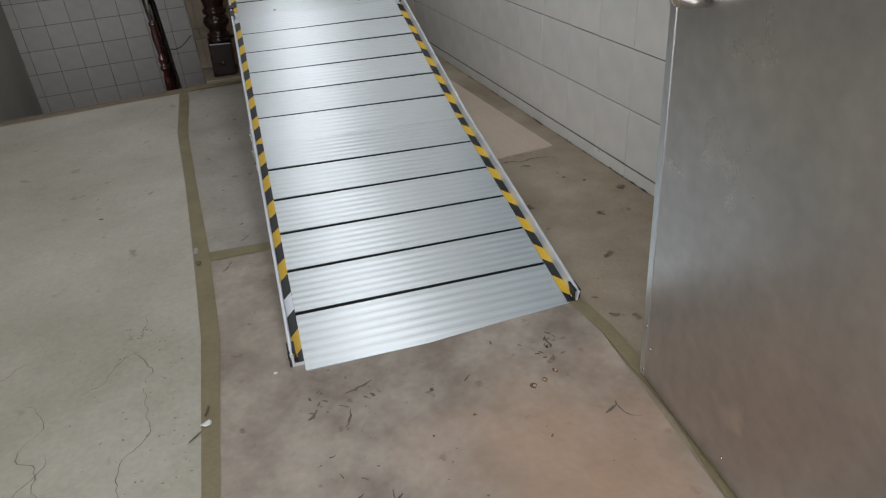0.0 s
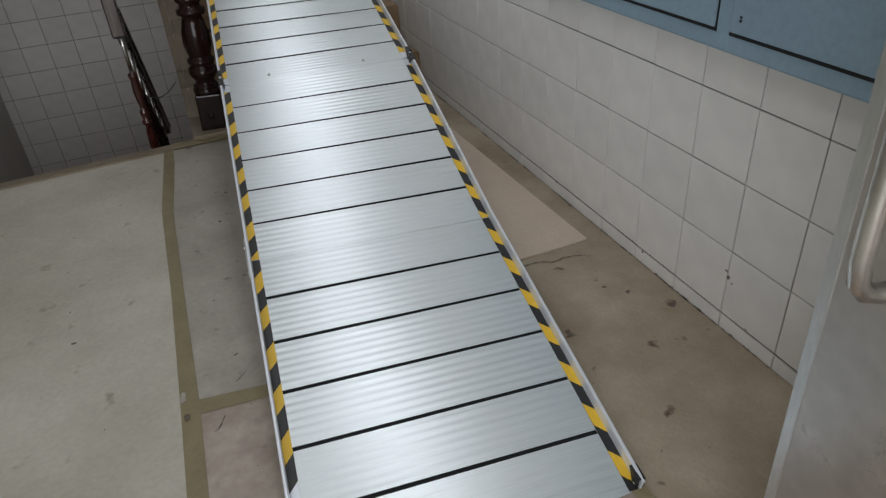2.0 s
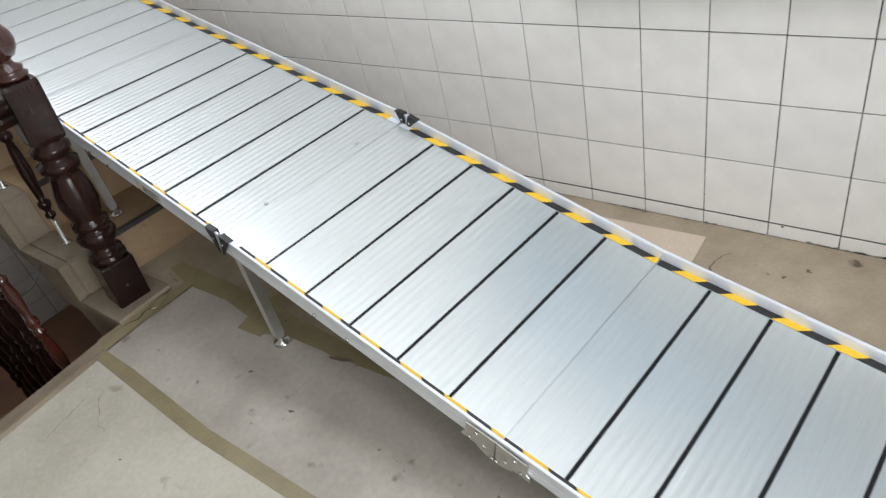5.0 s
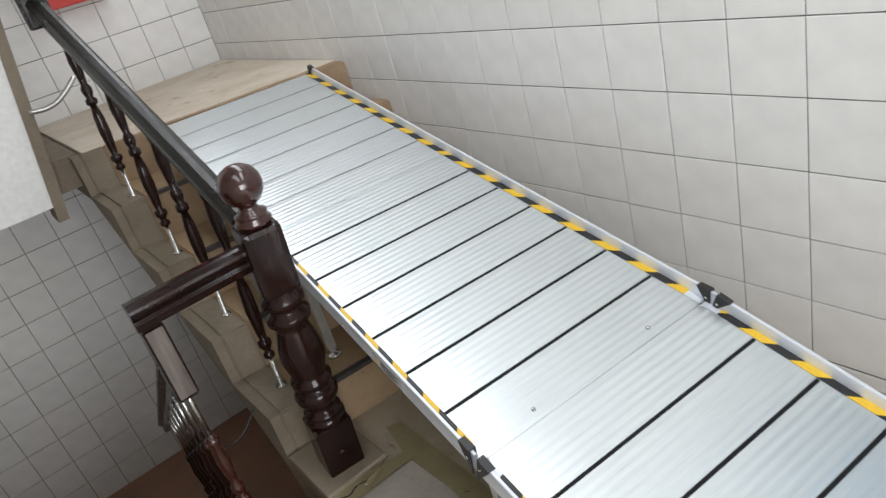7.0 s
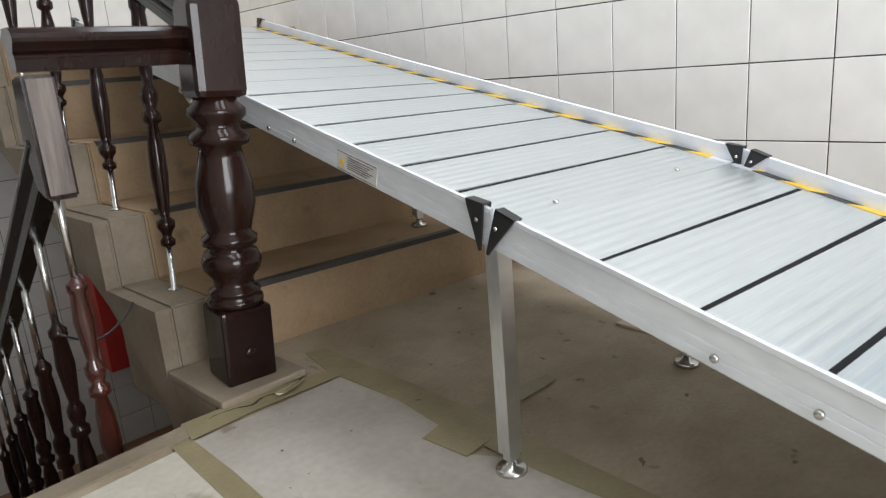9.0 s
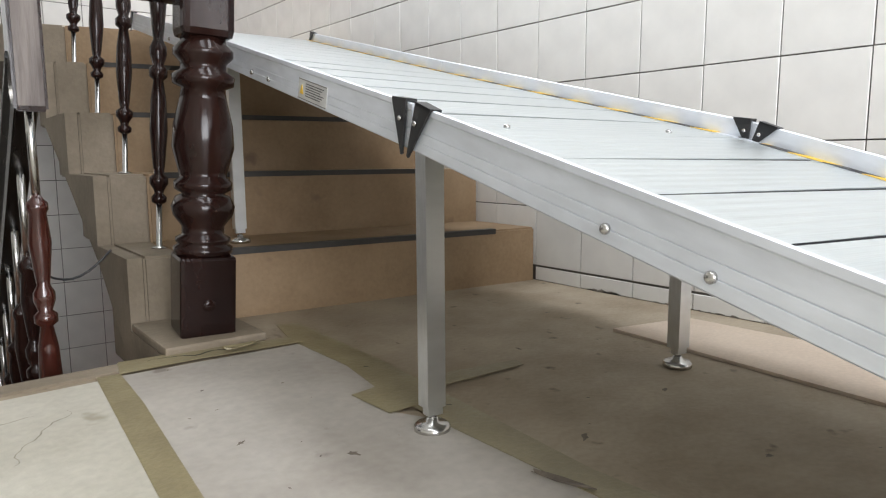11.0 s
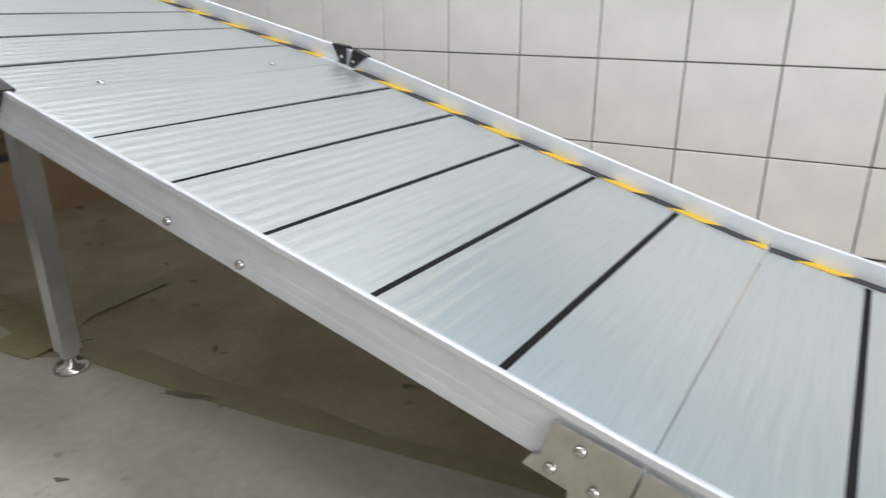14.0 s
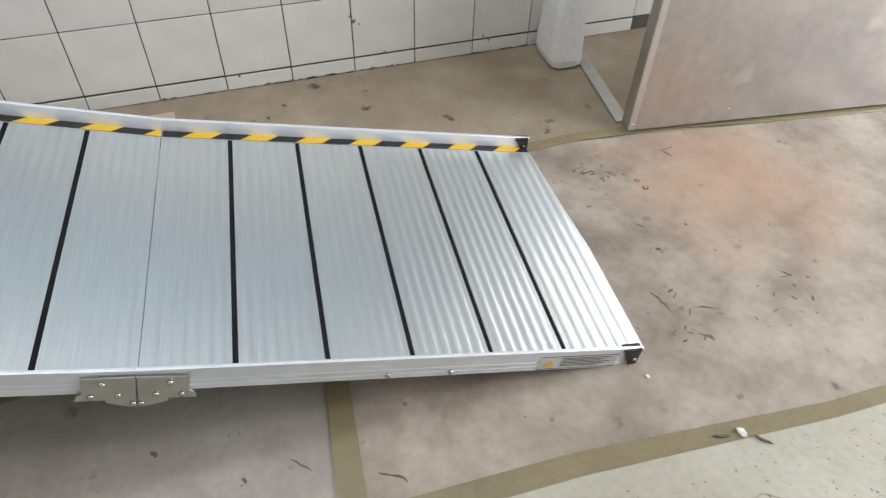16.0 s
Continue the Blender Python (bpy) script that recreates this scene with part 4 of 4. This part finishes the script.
# litter on the tape: torn paper and bits of tape
def litter(name, label, x, y, z, sx, sy, turn, mat, lift=0.0):
    bm = bmesh.new()
    ring = [bm.verts.new((sx * math.cos(a) * wear.uniform(0.6, 1), sy * math.sin(a) * wear.uniform(0.6, 1), z + lift * wear.uniform(0, 1))) for a in [2 * math.pi * i / 9 for i in range(9)]]
    top = bm.faces.new(ring)
    got = bmesh.ops.extrude_face_region(bm, geom=[top])
    for v in got["geom"]:
        if isinstance(v, bmesh.types.BMVert):
            v.co.z += 0.0012
    bmesh.ops.recalc_face_normals(bm, faces=bm.faces[:])
    thing(name, label, name.replace("_", " "), pose(x, y, 0, 0, 0, turn), bm=bm, mat=mat)


litter("paper_scrap", "crumpled white paper scrap stuck on the tape", -0.236, -0.105, 0.0055, 0.016, 0.010, 20, M_JUG, 0.006)
litter("tape_scrap", "dark torn bit of tape on the floor", -0.232, -0.065, 0.0055, 0.020, 0.004, 70, M_MARK, 0.004)
litter("tape_scrap", "dark torn bit of tape on the floor", -0.262, -0.135, 0.0055, 0.024, 0.004, 40, M_MARK, 0.004)
litter("tape_scrap", "dark torn bit of tape on the floor", -0.20, 0.60, 0.0062, 0.016, 0.008, 80, M_MARK, 0.004)
litter("tape_scrap", "pale torn bit of tape on the floor", -0.205, 0.68, 0.0055, 0.030, 0.010, 85, M_SHEET, 0.003)
litter("tape_scrap", "curled torn end of brown tape by the newel", 0.13, 2.46, 0.0066, 0.065, 0.013, 15, M_TAPE, 0.012)
litter("paper_scrap", "tiny white paper scrap on the floor sheet", -0.07, 0.0, 0.0035, 0.006, 0.005, 0, M_JUG, 0.001)
litter("tape_scrap", "loose curled strip of dark tape by the ramp", 0.215, 1.62, 0.0035, 0.060, 0.008, 105, M_MARK, 0.006)
# ---- wall tiles ----
TILE = 0.1969


def tile_mesh(w, h):
    bm = bmesh.new()
    e = 0.0010
    prism(bm, [(-w / 2, -h / 2), (w / 2, -h / 2), (w / 2, h / 2), (-w / 2, h / 2)], "z", -0.006, -e)
    bmesh.ops.delete(bm, geom=[f for f in bm.faces if abs(f.normal.z) > 0.9], context="FACES_ONLY")
    lip = [v for v in bm.verts if v.co.z > -0.003]
    lip.sort(key=lambda v: math.atan2(v.co.y, v.co.x))
    top = [bm.verts.new((v.co.x - math.copysign(e, v.co.x), v.co.y - math.copysign(e, v.co.y), 0.0)) for v in lip]
    bm.faces.new(top)
    for i in range(4):
        j = (i + 1) % 4
        bm.faces.new((lip[i], lip[j], top[j], top[i]))
    bmesh.ops.recalc_face_normals(bm, faces=bm.faces[:])
    if sum(f.normal.z for f in bm.faces) < 0:
        bmesh.ops.reverse_faces(bm, faces=bm.faces[:])
    return mesh_of("tile", bm, M_TILE)


JOINT_W = 0.0034
FULL = tile_mesh(TILE - JOINT_W, TILE - JOINT_W)
LOW = tile_mesh(TILE - JOINT_W, 0.043)
rng = random.Random(4)
Z0, Y0 = 0.0505, 0.1104


def lay(parent, place, mesh):
    part("tile", mesh, None, parent, m=place @ pose(0, 0, rng.uniform(-0.0006, 0.0006), rng.uniform(-0.25, 0.25), rng.uniform(-0.25, 0.25), rng.uniform(-0.15, 0.15)))


EAST = Matrix(((0, 0, -1, WALL_X), (-1, 0, 0, 0), (0, 1, 0, 0), (0, 0, 0, 1)))
for i in range(-4, 27):
    y = Y0 + (i + 0.5) * TILE
    for j in range(-1, 10):
        if j == -1:
            if y < 2.75:
                lay(wall_east, Matrix.Translation((0, y, 0.0235)) @ EAST, LOW)
            continue
        z = Z0 + (j + 0.5) * TILE
        if y > 3.95 and z < 0.82:
            continue
        if y < 1.2 and j > 5 or y < 3.0 and j > 8:
            continue
        lay(wall_east, Matrix.Translation((0, y, z)) @ EAST, FULL)
SLIM_Y = Y0 + 27 * TILE
SLIM = tile_mesh(BACK_Y - SLIM_Y - JOINT_W, TILE - JOINT_W)
for j in range(4, 10):
    lay(wall_east, Matrix.Translation((0, (SLIM_Y + BACK_Y) / 2, Z0 + (j + 0.5) * TILE)) @ EAST, SLIM)
# the part of this wall beside the street door, in one piece
bm = bmesh.new()
for i in range(-14, 27):
    for j in range(0, 14):
        if i >= -4 and (j < 6 or j < 9 and i > 4 or j < 10 and i > 13):
            continue
        y, z = Y0 + (i + 0.5) * TILE, Z0 + (j + 0.5) * TILE
        h = (TILE - JOINT_W) / 2
        bm.faces.new([bm.verts.new((WALL_X + 0.003, y + a * h, z + b * h)) for a, b in ((-1, -1), (-1, 1), (1, 1), (1, -1))])
tagged(part("tiles", bm, M_TILE, wall_east), kind="stuff")
bm = bmesh.new()
box(bm, LEFT_X, WALL_X, BACK_Y - 0.001, BACK_Y + 0.004, Z0 + 0.042 + 9 * TILE, CEILING - 0.004)
part("upper_wall", bm, M_WHITEPAINT, wall_north, "white paint above the tiles")
NORTH = Matrix(((1, 0, 0, 0), (0, 0, -1, BACK_Y), (0, 1, 0, 0), (0, 0, 0, 1)))
for i in range(14):
    x = WALL_X - (i + 0.5) * TILE
    for j in range(-8, 9):
        z = Z0 + (j + 0.5) * TILE + 0.04
        if x > 0.0 and 0.60 < z < 0.85 or x < -0.2 and z > 1.0:
            continue
        lay(wall_north, Matrix.Translation((x, 0, z)) @ NORTH, FULL)
